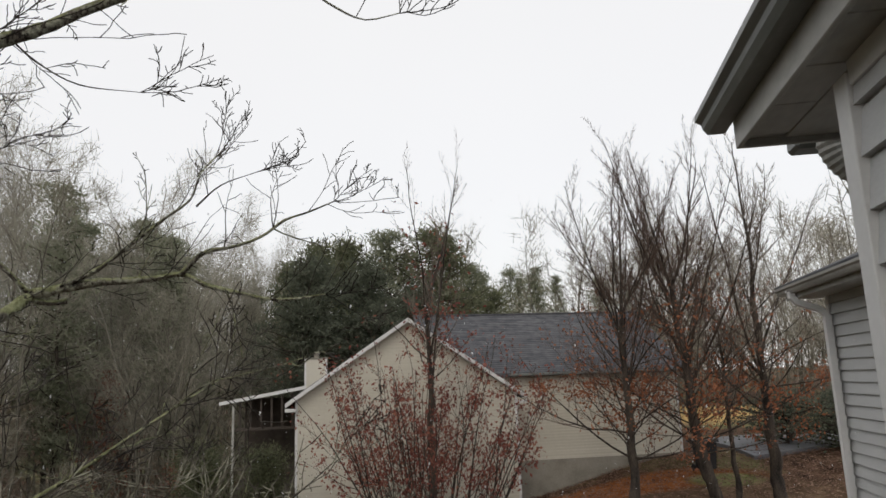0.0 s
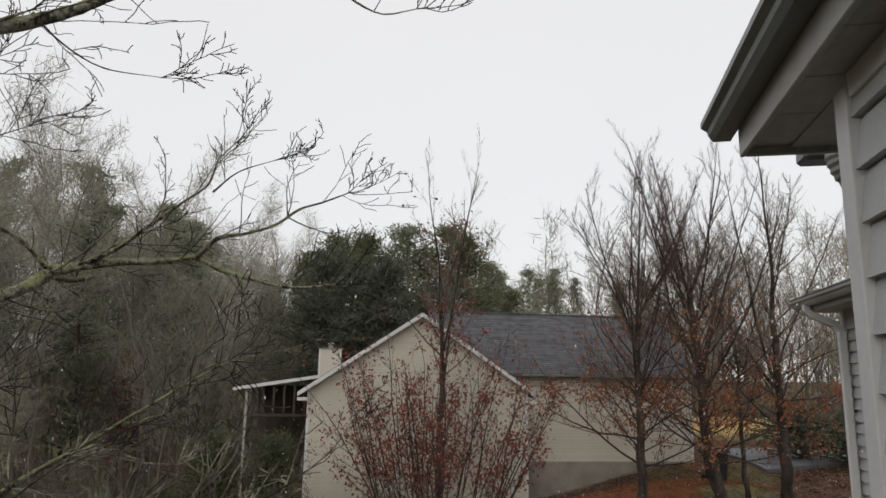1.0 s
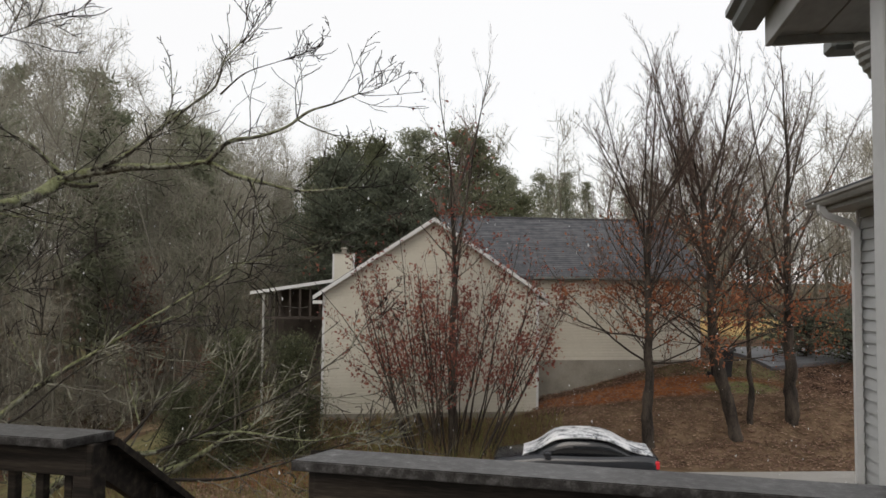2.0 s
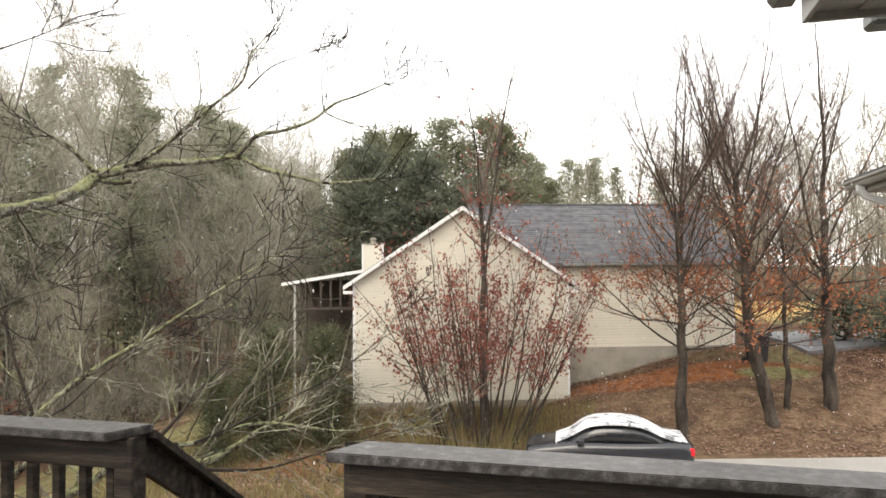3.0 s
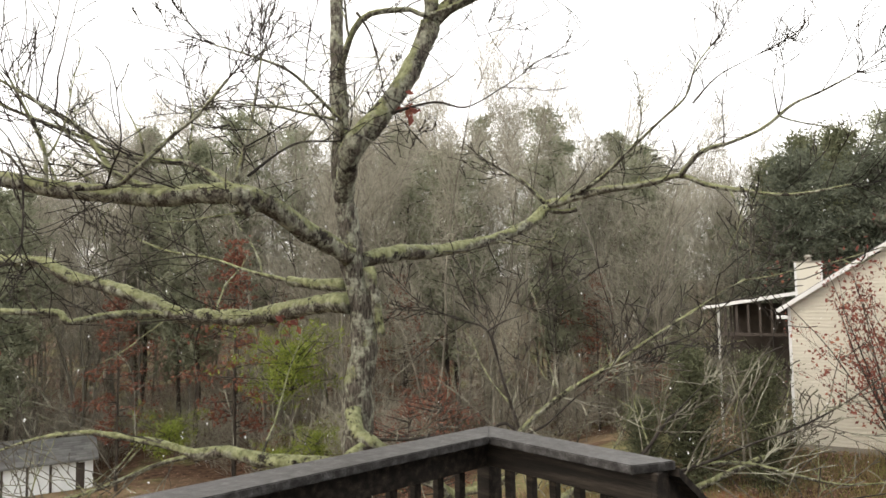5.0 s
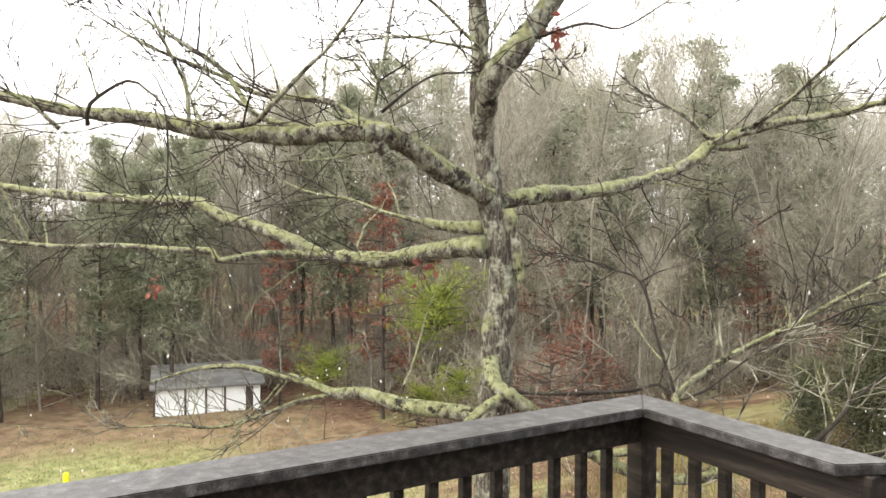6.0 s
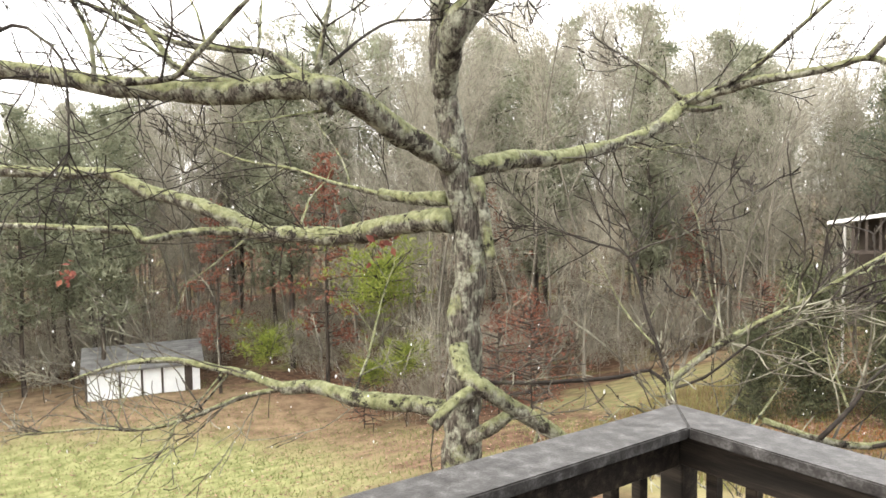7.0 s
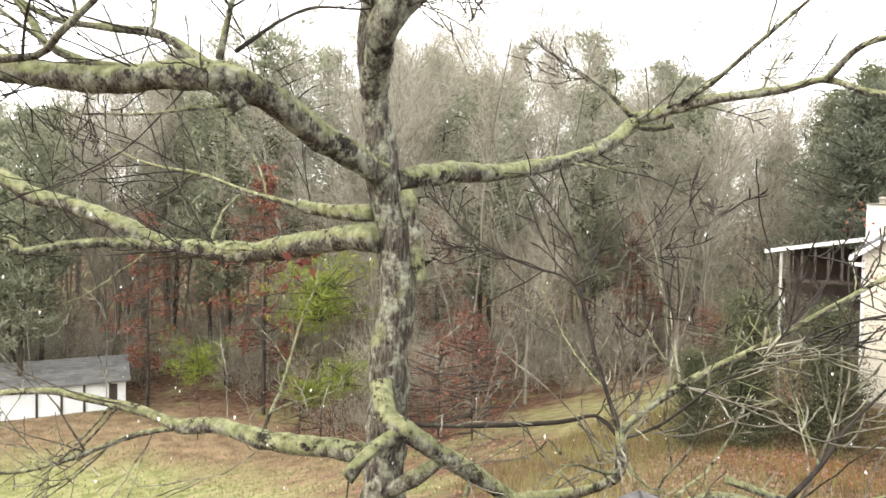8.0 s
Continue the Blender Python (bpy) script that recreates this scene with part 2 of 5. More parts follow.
def leaf_faces(points, size, rng, droop=0.6):
    """Small folded leaves, two triangles each, at the points."""
    n = len(points)
    c = np.array(points)
    a = rng.normal(size=(n, 3))
    a[:, 2] -= droop
    a /= np.linalg.norm(a, axis=1, keepdims=True)
    b = np.cross(a, rng.normal(size=(n, 3)))
    b /= np.linalg.norm(b, axis=1, keepdims=True)
    s = size * rng.uniform(0.6, 1.3, size=(n, 1))
    nrm = np.cross(a, b)
    v = np.stack([c, c + a * s * 0.5 + b * s * 0.28 + nrm * s * 0.1, c + a * s, c + a * s * 0.5 - b * s * 0.28 + nrm * s * 0.1], axis=1).reshape(-1, 3)
    i = (np.arange(n) * 4)[:, None]
    f = np.concatenate([i + np.array([[0, 1, 2]]), i + np.array([[0, 2, 3]])], axis=0)
    return v, f


def needle_faces(points, size, rng):
    """Single narrow blades, like bunched pine needles, at the points."""
    n = len(points)
    c = np.array(points)
    a = rng.normal(size=(n, 3))
    a[:, 2] += 0.3
    a /= np.linalg.norm(a, axis=1, keepdims=True)
    b = np.cross(a, rng.normal(size=(n, 3)))
    b /= np.linalg.norm(b, axis=1, keepdims=True)
    s = size * rng.uniform(0.6, 1.3, size=(n, 1))
    v = np.stack([c - b * s * 0.11, c + b * s * 0.11, c + a * s], axis=1).reshape(-1, 3)
    return v, np.arange(3 * n).reshape(-1, 3)


def smooth(a):
    a = min(1.0, max(0.0, a))
    return a * a * (3 - 2 * a)


# ---- ground ----
def ground_z(x, y):
    """The lie of the land: down to a hollow in the west, up behind the neighbour's house."""
    z = 0.02 - 5.1 * smooth((-x - 5) / 27)
    z += 0.75 * smooth((y - 20.2) / 4.2) * smooth((x + 14) / 7)
    z += 1.6 * smooth((y - 21.5) / 8) * smooth((x - 2) / 8)
    z += 0.45 * smooth((y - 22.6) / 2.6) * smooth((x - 1.4) / 2.2)
    z += 0.035 * max(0, y - 34) * smooth((x + 5) / 15)
    z += 15.0 * smooth((math.hypot(x, y) - 62) / 85) * smooth((-x + 8) / 30)
    return z


def ground_sheet():
    """One sheet to the horizon, fine near the houses."""
    axis = [-700, -400, -250, -170, -130, -100, -85, -75] + [-70 + 1.5 * i for i in range(80)] + [52, 56, 62, 70, 85, 110, 150, 220, 400, 700]
    ys = [-500, -200, -90, -40, -25] + [-18 + 1.5 * i for i in range(70)] + [90, 100, 115, 140, 180, 260, 450, 900]
    verts = []
    for y in ys:
        for x in axis:
            bump = noise.noise((x * 0.25, y * 0.25, 0)) * 0.10 + noise.noise((x * 0.9, y * 0.9, 3)) * 0.04
            verts.append((x, y, ground_z(max(-130, min(60, x)), min(120, y)) + bump))
    w = len(axis)
    faces = [(j * w + i, j * w + i + 1, (j + 1) * w + i + 1, (j + 1) * w + i) for j in range(len(ys) - 1) for i in range(w - 1)]
    m = bpy.data.materials.new("leaf_litter_and_grass")
    m.use_nodes = True
    n, l = m.node_tree.nodes, m.node_tree.links
    bsdf = n["Principled BSDF"]
    bsdf.inputs["Roughness"].default_value = 0.95
    bsdf.inputs["Specular IOR Level"].default_value = 0.1
    tc = n.new("ShaderNodeTexCoord")

    def tex(scale, detail=6.0):
        t = n.new("ShaderNodeTexNoise")
        t.inputs["Scale"].default_value, t.inputs["Detail"].default_value = scale, detail
        l.new(tc.outputs["Object"], t.inputs["Vector"])
        return t.outputs["Fac"]

    def ramp(src, stops):
        r = n.new("ShaderNodeValToRGB")
        while len(r.color_ramp.elements) < len(stops):
            r.color_ramp.elements.new(0.5)
        for e, (pos, col) in zip(r.color_ramp.elements, stops):
            e.position, e.color = pos, (*col, 1)
        l.new(src, r.inputs["Fac"])
        return r.outputs["Color"]

    def blend(fac, a, b):
        x = n.new("ShaderNodeMix")
        x.data_type = "RGBA"
        l.new(fac, x.inputs[0])
        l.new(a, x.inputs[6])
        l.new(b, x.inputs[7])
        return x.outputs[2]

    def patch(cx, cy, rx, ry, soft=0.35):
        """1 inside an oval with a ragged edge."""
        mp = n.new("ShaderNodeMapping")
        mp.inputs["Location"].default_value = (-cx / rx, -cy / ry, 0)
        mp.inputs["Scale"].default_value = (1 / rx, 1 / ry, 0)
        l.new(tc.outputs["Object"], mp.inputs["Vector"])
        ln = n.new("ShaderNodeVectorMath")
        ln.operation = "LENGTH"
        l.new(mp.outputs[0], ln.inputs[0])
        wob = n.new("ShaderNodeMath")
        wob.operation = "MULTIPLY_ADD"
        wob.inputs[1].default_value, wob.inputs[2].default_value = 0.6, -0.3
        l.new(tex(0.45), wob.inputs[0])
        ad = n.new("ShaderNodeMath")
        l.new(ln.outputs["Value"], ad.inputs[0])
        l.new(wob.outputs[0], ad.inputs[1])
        mr = n.new("ShaderNodeMapRange")
        mr.inputs["From Min"].default_value, mr.inputs["From Max"].default_value = 1 - soft / 2, 1 + soft / 2
        mr.inputs["To Min"].default_value, mr.inputs["To Max"].default_value = 1, 0
        l.new(ad.outputs[0], mr.inputs["Value"])
        return mr.outputs[0]

    litter = ramp(tex(2.2, 9), [(0.3, (0.035, 0.022, 0.015)), (0.5, (0.095, 0.057, 0.037)), (0.7, (0.165, 0.105, 0.07))])
    straw = ramp(tex(1.3, 8), [(0.3, (0.12, 0.085, 0.052)), (0.7, (0.26, 0.19, 0.12))])
    grass = ramp(tex(1.7, 9), [(0.3, (0.12, 0.13, 0.05)), (0.55, (0.215, 0.225, 0.10)), (0.75, (0.29, 0.275, 0.145))])
    mulch = ramp(tex(3.0, 8), [(0.3, (0.19, 0.065, 0.022)), (0.7, (0.34, 0.135, 0.05))])
    yellow = ramp(tex(0.4, 8), [(0.3, (0.40, 0.26, 0.10)), (0.7, (0.55, 0.40, 0.18))])
    mossy = ramp(tex(0.35, 8), [(0.50, (0, 0, 0)), (0.62, (1, 1, 1))])
    col = blend(mossy, litter, blend(tex(0.8), litter, grass))
    col = blend(patch(-33, 9, 17, 13), col, straw)
    col = blend(patch(-27, 4, 13, 12), col, grass)
    col = blend(patch(-13.5, 26.5, 5.5, 5.5), col, blend(tex(0.9), litter, grass))
    col = blend(patch(-17.5, 35, 4.5, 2.0), col, straw)
    col = blend(patch(-6.5, 15.5, 5.0, 2.6), col, blend(tex(0.7), straw, grass))
    col = blend(patch(-6.0, 19.6, 2.6, 1.0), col, mulch)
    col = blend(patch(9.5, 22.3, 9, 3.4), col, blend(tex(1.1), litter, straw))
    col = blend(patch(7.0, 25.9, 5.0, 0.8), col, mulch)
    col = blend(patch(10.6, 25.6, 1.4, 0.5), col, grass)
    col = blend(patch(16, 46, 9, 6), col, yellow)
    l.new(col, bsdf.inputs["Base Color"])
    bp = n.new("ShaderNodeBump")
    bp.inputs["Strength"].default_value, bp.inputs["Distance"].default_value = 0.8, 0.12
    l.new(tex(3.5, 9), bp.inputs["Height"])
    l.new(bp.outputs[0], bsdf.inputs["Normal"])
    ob = raw("ground", verts, faces, m, smooth=True)
    return tagged(ob, "brown leaf litter with patches of wet grass", "ground", kind="structure")


ground_sheet()


def lap_boards(parent, x0, x1, z0, z1, lap, y, clip=None, depth=0.032):
    """Lapped siding boards on the plane y, facing -y; clip(z) gives the left and right ends."""
    z = z0
    while z < z1 - 0.02:
        t = min(z + lap, z1)
        a0, b0 = clip(z) if clip else (x0, x1)
        a1, b1 = clip(t) if clip else (x0, x1)
        if b1 - a1 > 0.05:
            k = 0.62
            am, bm2 = a0 + (a1 - a0) * k, b0 + (b1 - b0) * k
            zm, zn = z + (t - z) * k, z + (t - z) * 0.86
            an, bn = a0 + (a1 - a0) * 0.86, b0 + (b1 - b0) * 0.86
            raw("siding_board", [(a0, y - depth, z), (b0, y - depth, z), (bm2, y - depth + 0.006, zm), (am, y - depth + 0.006, zm), (bn, y - 0.006, zn), (an, y - 0.006, zn), (b1, y - 0.004, t), (a1, y - 0.004, t), (a0, y - 0.002, z + 0.004), (b0, y - 0.002, z + 0.004)], [(0, 1, 2, 3), (3, 2, 4, 5), (5, 4, 6, 7), (8, 9, 1, 0)], M_SIDING_CREAM, parent)
        z = t


def roof_courses(x0, x1, run, rise, course=0.16, thick=0.02):
    """Shingle courses on a slope that climbs from y=0 to y=run, joined; tabs are islands of their own."""
    verts, faces = [], []
    ln = math.hypot(run, rise)
    k = int(ln / course)
    rnd = random.Random(4)
    for j in range(k):
        s0, s1 = j / k, min(1.0, (j + 1.15) / k)
        x = x0 - rnd.uniform(0, 0.5)
        while x < x1:
            xe = min(x1, x + rnd.uniform(0.5, 1.0))
            xs = max(x0, x)
            if xe - xs > 0.02:
                i = len(verts)
                y0, z0, y1, z1 = run * s0, rise * s0, run * s1, rise * s1
                verts += [(xs, y0, z0 + thick), (xe, y0, z0 + thick), (xe, y1, z1 + 0.003), (xs, y1, z1 + 0.003), (xs, y0, z0), (xe, y0, z0)]
                faces += [(i, i + 1, i + 2, i + 3), (i + 4, i + 5, i + 1, i)]
            x = xe
    return verts, faces


# ---- the neighbour's house ----
NB = pose(-5.15, 24.2, 0, 0, 0, 9)
GW, EAVE, PEAK = 8.2, 5.46, 8.2     # gable width, eave and ridge height
M_PORCH_DARK = material("dark_porch_wood", [(0.3, (0.03, 0.024, 0.02)), (0.7, (0.08, 0.065, 0.055))], 0.8, 3.0)


def neighbour_house():
    house = thing("house", NB, "cream clapboard house with a charcoal shingle roof", "house")
    mid = GW / 2
    slope = (PEAK - EAVE) / mid

    def clip(z):
        if z <= EAVE:
            return 0.0, GW
        return (z - EAVE) / slope, GW - (z - EAVE) / slope

    lap_boards(house, 0, GW, 1.0, PEAK - 0.05, 0.115, 0.0, clip)
    part("wall", prism([(0, 0.01, -0.6), (GW, 0.01, -0.6), (GW, 0.01, EAVE), (mid, 0.01, PEAK), (0, 0.01, EAVE)], (0, 6.4, 0)), M_SIDING_CREAM, house)
    part("foundation", box(-0.01, GW + 0.01, -0.03, 0.005, -0.8, 1.0), M_CONCRETE, house, "low brown foundation band")
    for x in (-0.01, GW - 0.08):
        part("corner_board", box(x, x + 0.09, -0.035, 0.06, 1.0, EAVE + 0.02, 0.005), M_TRIM_WHITE, house, "white corner board")
    # roof of the gable block, with raking boards
    ov = 0.35
    for sgn in (-1, 1):
        ex = mid + sgn * (mid + ov)
        ez = EAVE - ov * slope
        part("roof", prism([(mid, -0.3, PEAK + 0.16), (ex, -0.3, ez + 0.16), (ex, -0.3, ez + 0.02), (mid, -0.3, PEAK + 0.02)], (0, 9.0, 0)), M_SHINGLE, house)
        part("rake_board", prism([(mid, -0.33, PEAK + 0.14), (ex, -0.33, ez + 0.14), (ex, -0.33, ez - 0.01), (mid, -0.33, PEAK - 0.01)], (0, 0.03, 0)), M_TRIM_WHITE, house, "white rake board")
        part("soffit", prism([(mid, -0.30, PEAK - 0.0), (ex, -0.30, ez - 0.0), (ex, -0.30, ez - 0.02), (mid, -0.30, PEAK - 0.02)], (0, 0.30, 0)), M_TRIM_WHITE, house)
        part("eave_return", box(min(ex, ex - sgn * 0.35), max(ex, ex - sgn * 0.35), -0.34, 0.0, ez - 0.16, ez - 0.05, 0.01), M_TRIM_WHITE, house, "white boxed eave return")
    # main block behind, ridge across
    y0, x1 = 1.6, GW + 7.4
    er, ry = 6.33, 4.3
    lap_boards(house, GW, x1, 2.75, er - 0.05, 0.115, y0)
    part("wall", box(GW - 0.2, x1, y0 + 0.01, y0 + 8.5, 0.5, er), M_SIDING_CREAM, house)
    part("foundation", box(GW, x1 + 0.01, y0 - 0.03, y0 + 0.005, 0.0, 2.75), M_CONCRETE, house, "grey block foundation")
    v, f = roof_courses(mid + 0.9, x1 + 0.35, ry, 2.75)
    tagged(raw("shingles", [(a, b + y0 - 0.35, c + er - 0.15) for a, b, c in v], f, M_SHINGLE, house), kind="stuff")
    part("roof", prism([(mid + 0.9, y0 - 0.35, er - 0.16), (mid + 0.9, y0 - 0.35, er - 0.30), (mid + 0.9, y0 + 8.9, er - 0.30), (mid + 0.9, y0 + 8.9, er - 0.16), (mid + 0.9, y0 - 0.35 + ry, er + 2.58)], (x1 - 0.55 - mid, 0, 0)), M_SHINGLE, house)
    part("ridge_cap", box(mid + 0.9, x1 + 0.35, y0 - 0.45 + ry, y0 - 0.25 + ry, er + 2.56, er + 2.64, 0.02), M_SHINGLE, house)
    part("gutter", box(GW + 0.1, x1 + 0.35, y0 - 0.47, y0 - 0.35, er - 0.28, er - 0.17, 0.02), M_GUTTER_DARK, house, "grimy grey gutter")
    part("corner_board", box(x1 - 0.08, x1 + 0.01, y0 - 0.035, y0 + 0.06, 2.75, er - 0.2, 0.005), M_TRIM_WHITE, house, "white corner board")
    # chimney
    part("chimney", box(0.10, 1.08, 5.6, 6.4, 4.0, 7.12, 0.02), M_SIDING_CREAM, house, "boxed cream chimney")
    for cx in (0.09, 1.01):
        part("corner_board", box(cx, cx + 0.08, 5.575, 5.65, 5.0, 7.12, 0.005), M_TRIM_WHITE, house)
    part("chimney_cap", box(0.05, 1.13, 5.55, 6.45, 7.12, 7.17, 0.02), M_CONCRETE, house)
    fl = bmesh.new()
    bmesh.ops.create_cone(fl, cap_ends=True, segments=16, radius1=0.12, radius2=0.12, depth=0.22, matrix=Matrix.Translation((0.6, 6.0, 7.26)))
    bmesh.ops.create_cone(fl, cap_ends=True, segments=16, radius1=0.18, radius2=0.07, depth=0.08, matrix=Matrix.Translation((0.6, 6.0, 7.40)))
    part("flue", fl, M_CONCRETE, house, "round metal flue with a cap")
    # porch on the west side
    part("porch_roof", prism([(-2.75, 0.9, 5.36), (0.0, 0.9, 5.80), (0.0, 0.9, 5.92), (-2.75, 0.9, 5.48)], (0, 4.2, 0)), M_SHINGLE, house)
    part("porch_fascia", prism([(-2.78, 0.86, 5.36), (0.3, 0.86, 5.85), (0.3, 0.86, 5.97), (-2.78, 0.86, 5.48)], (0, 0.04, 0)), M_TRIM_WHITE, house, "white sloping porch fascia")
    part("porch_post", box(-2.33, -2.24, 0.95, 1.04, -1.5, 5.36, 0.01), M_GUTTER, house, "tall off-white porch post")
    part("porch_post", box(-2.33, -2.24, 4.8, 4.89, -1.5, 5.38, 0.01), M_PORCH_DARK, house)
    part("porch_floor", box(-2.4, 0.0, 0.95, 5.0, 2.05, 2.25), M_PORCH_DARK, house, "dark raised porch floor")
    part("porch_screen", box(-2.2, 0.0, 4.85, 4.9, 2.2, 5.5), M_PORCH_DARK, house, "dark screened porch wall")
    for k in range(6):
        part("porch_slat", box(-2.1 + 0.38 * k, -2.02 + 0.38 * k, 1.0, 1.05, 4.5, 5.42 + 0.06 * k), M_PORCH_DARK, house)
    part("porch_rail", box(-2.3, 0.0, 0.97, 1.04, 4.42, 4.52), M_PORCH_DARK, house)
    part("porch_rail", box(-2.3, 0.0, 0.97, 1.04, 3.02, 3.12), M_PORCH_DARK, house)
    return house


neighbour_house()

# ---- our house and its deck (u along the front rail, v away from the house side) ----
DK = pose(-2.205, 2.182, 0, 0, 0, -10)
RAIL = 5.355
FLOOR = 4.42


def deck():
    d = thing("deck", DK, "raised deck with dark wet weathered wooden railing", "deck")
    # caps with a mitre at the corner
    w = 0.185
    def cap(points):
        bm = prism(points, (0, 0, 0.036))
        bmesh.ops.bevel(bm, geom=list(bm.edges), offset=0.004, segments=2, affect="EDGES")
        return bm
    part("rail_cap", cap([(0.001, -0.001, RAIL - 0.036), (1.02, -0.001, RAIL - 0.036), (0.94, -w, RAIL - 0.036), (w + 0.001, -w, RAIL - 0.036)]), M_CAP_WOOD, d, "wet grey rail cap board")
    capl = part("rail_cap", cap([(0, -0.002, RAIL - 0.036), (0, -3.6, RAIL - 0.036), (w, -3.6, RAIL - 0.036), (w, -w - 0.002, RAIL - 0.036)]), M_CAP_WOOD, d, "wet grey rail cap board")
    part("rail_cap", cap([(1.98, -0.06, RAIL - 0.036), (3.94, -0.06, RAIL - 0.036), (3.94, -0.06 - w, RAIL - 0.036), (1.90, -0.06 - w, RAIL - 0.036)]), M_CAP_WOOD, d, "wet grey rail cap board")
    # boards under the caps
    for a, b, y in ((0.06, 0.97, -0.055), (1.95, 3.92, -0.115)):
        part("rail_board", box(a, b, y - 0.045, y - 0.007, RAIL - 0.165, RAIL - 0.046, 0.004), M_DARK_WOOD, d)
        part("rail_board", box(a, b, y - 0.045, y - 0.007, RAIL - 0.86, RAIL - 0.77, 0.004), M_DARK_WOOD, d)
        k = a + 0.10
        while k < b - 0.05:
            part("baluster", box(k, k + 0.038, y - 0.005, y + 0.033, RAIL - 0.90, RAIL - 0.05, 0.003), M_DARK_WOOD, d)
            k += 0.135
    part("rail_board", box(0.062, 0.10, -3.6, -0.11, RAIL - 0.165, RAIL - 0.046, 0.004), M_DARK_WOOD, d)
    part("rail_board", box(0.062, 0.10, -3.6, -0.11, RAIL - 0.86, RAIL - 0.77, 0.004), M_DARK_WOOD, d)
    k = -0.22
    while k > -3.5:
        part("baluster", box(0.022, 0.060, k - 0.038, k, RAIL - 0.90, RAIL - 0.05, 0.003), M_DARK_WOOD, d)
        k -= 0.135
    for x, y in ((0.012, -0.10), (0.905, -0.098), (1.93, -0.158), (0.012, -2.0), (0.012, -3.6)):
        part("post", box(x, x + 0.088, y, y + 0.088, -1.2, RAIL - 0.037, 0.005), M_DARK_WOOD, d)
    # floor
    for i in range(28):
        part("floor_board", box(0.0, 3.9, -3.9 + 0.143 * i, -3.9 + 0.143 * i + 0.138, FLOOR - 0.038, FLOOR, 0.003), M_DARK_WOOD, d)
    part("rim_joist", box(0.0, 3.9, 0.10, 0.138, FLOOR - 0.28, FLOOR - 0.04, 0.003), M_DARK_WOOD, d)
    # stairs going down, away from the deck
    n, run, rise = 21, 0.26, 0.19
    for i in range(n):
        part("tread", box(1.0, 1.94, 0.14 + run * i, 0.14 + run * (i + 1) + 0.02, FLOOR - rise * (i + 1) - 0.038, FLOOR - rise * (i + 1), 0.003), M_DARK_WOOD, d)
    for x in (0.96, 1.94):
        a, b = Vector((x, 0.12, FLOOR - 0.05)), Vector((x, 0.12 + run * n, FLOOR - 0.05 - rise * n))
        part("stringer", prism([a, b, b + Vector((0, 0, -0.28)), a + Vector((0, 0, -0.28))], (0.04, 0, 0)), M_DARK_WOOD, d)
        a, b = Vector((x - 0.02, 0.0, RAIL - 0.06)), Vector((x - 0.02, run * n, RAIL - 0.06 - rise * n))
        part("hand_rail", prism([a, b, b + Vector((0, 0, -0.14)), a + Vector((0, 0, -0.14))], (0.04, 0, 0)), M_DARK_WOOD, d)
        part("hand_rail_cap", prism([a + Vector((-0.05, 0, 0.035)), b + Vector((-0.05, 0, 0.035)), b + Vector((-0.05, 0, 0)), a + Vector((-0.05, 0, 0))], (0.14, 0, 0)), M_DARK_WOOD, d)
        for i in range(1, n):
            for o in (0.05, 0.18):
                y = run * i + o
                zt = RAIL - 0.08 - rise / run * y
                part("baluster", box(x, x + 0.038, y, y + 0.038, zt - 0.85, zt, 0.0), M_DARK_WOOD, d)
        part("post", box(x - 0.03, x + 0.058, run * n - 0.1, run * n - 0.012, -1.2, RAIL - 0.05 - rise * n, 0.004), M_DARK_WOOD, d)
    return d


deck()


def gutter_profile(mat, x, z, y0, y1, name, parent, label):
    """An open K-style gutter along y, its lip on the -x side."""
    pts = [(0.0, 0.0), (-0.086, 0.0), (-0.108, 0.03), (-0.114, 0.055), (-0.143, 0.075), (-0.143, 0.105), (-0.136, 0.105), (-0.136, 0.08), (-0.106, 0.058), (-0.100, 0.034), (-0.08, 0.007), (-0.007, 0.007), (-0.007, 0.105), (0.0, 0.105)]
    return part(name, prism([(x + a, y0, z + b) for a, b in pts], (0, y1 - y0, 0)), mat, parent, label)


def ribbed_pipe(points, r):
    """A bent pipe of round section with shallow ribs across it."""
    pts = [Vector(p) for p in points]
    pts = [pts[0] * 2 - pts[1]] + pts + [pts[-1] * 2 - pts[-2]]
    line = []
    for i in range(1, len(pts) - 2):
        a, b, c, d = pts[i - 1:i + 3]
        for k in range(6):
            t = k / 6
            line.append(0.5 * ((2 * b) + (c - a) * t + (2 * a - 5 * b + 4 * c - d) * t * t + (3 * b - a - 3 * c + d) * t ** 3))
    line.append(pts[-2])
    bm = bmesh.new()
    rings = []
    for i, p in enumerate(line):
        t = (line[min(i + 1, len(line) - 1)] - line[max(i - 1, 0)]).normalized()
        u = Vector((0, 1, 0))
        w = t.cross(u).normalized()
        q = r * (1.0 if i % 2 else 0.88)
        rings.append([bm.verts.new(p + (u * math.cos(0.5236 * k) + w * math.sin(0.5236 * k)) * q) for k in range(12)])
    for a, b in zip(rings, rings[1:]):
        for i in range(12):
            bm.faces.new((a[i], a[(i + 1) % 12], b[(i + 1) % 12], b[i]))
    bm.faces.new(rings[0][::-1])
    bm.faces.new(rings[-1])
    bmesh.ops.recalc_face_normals(bm, faces=bm.faces)
    return bm


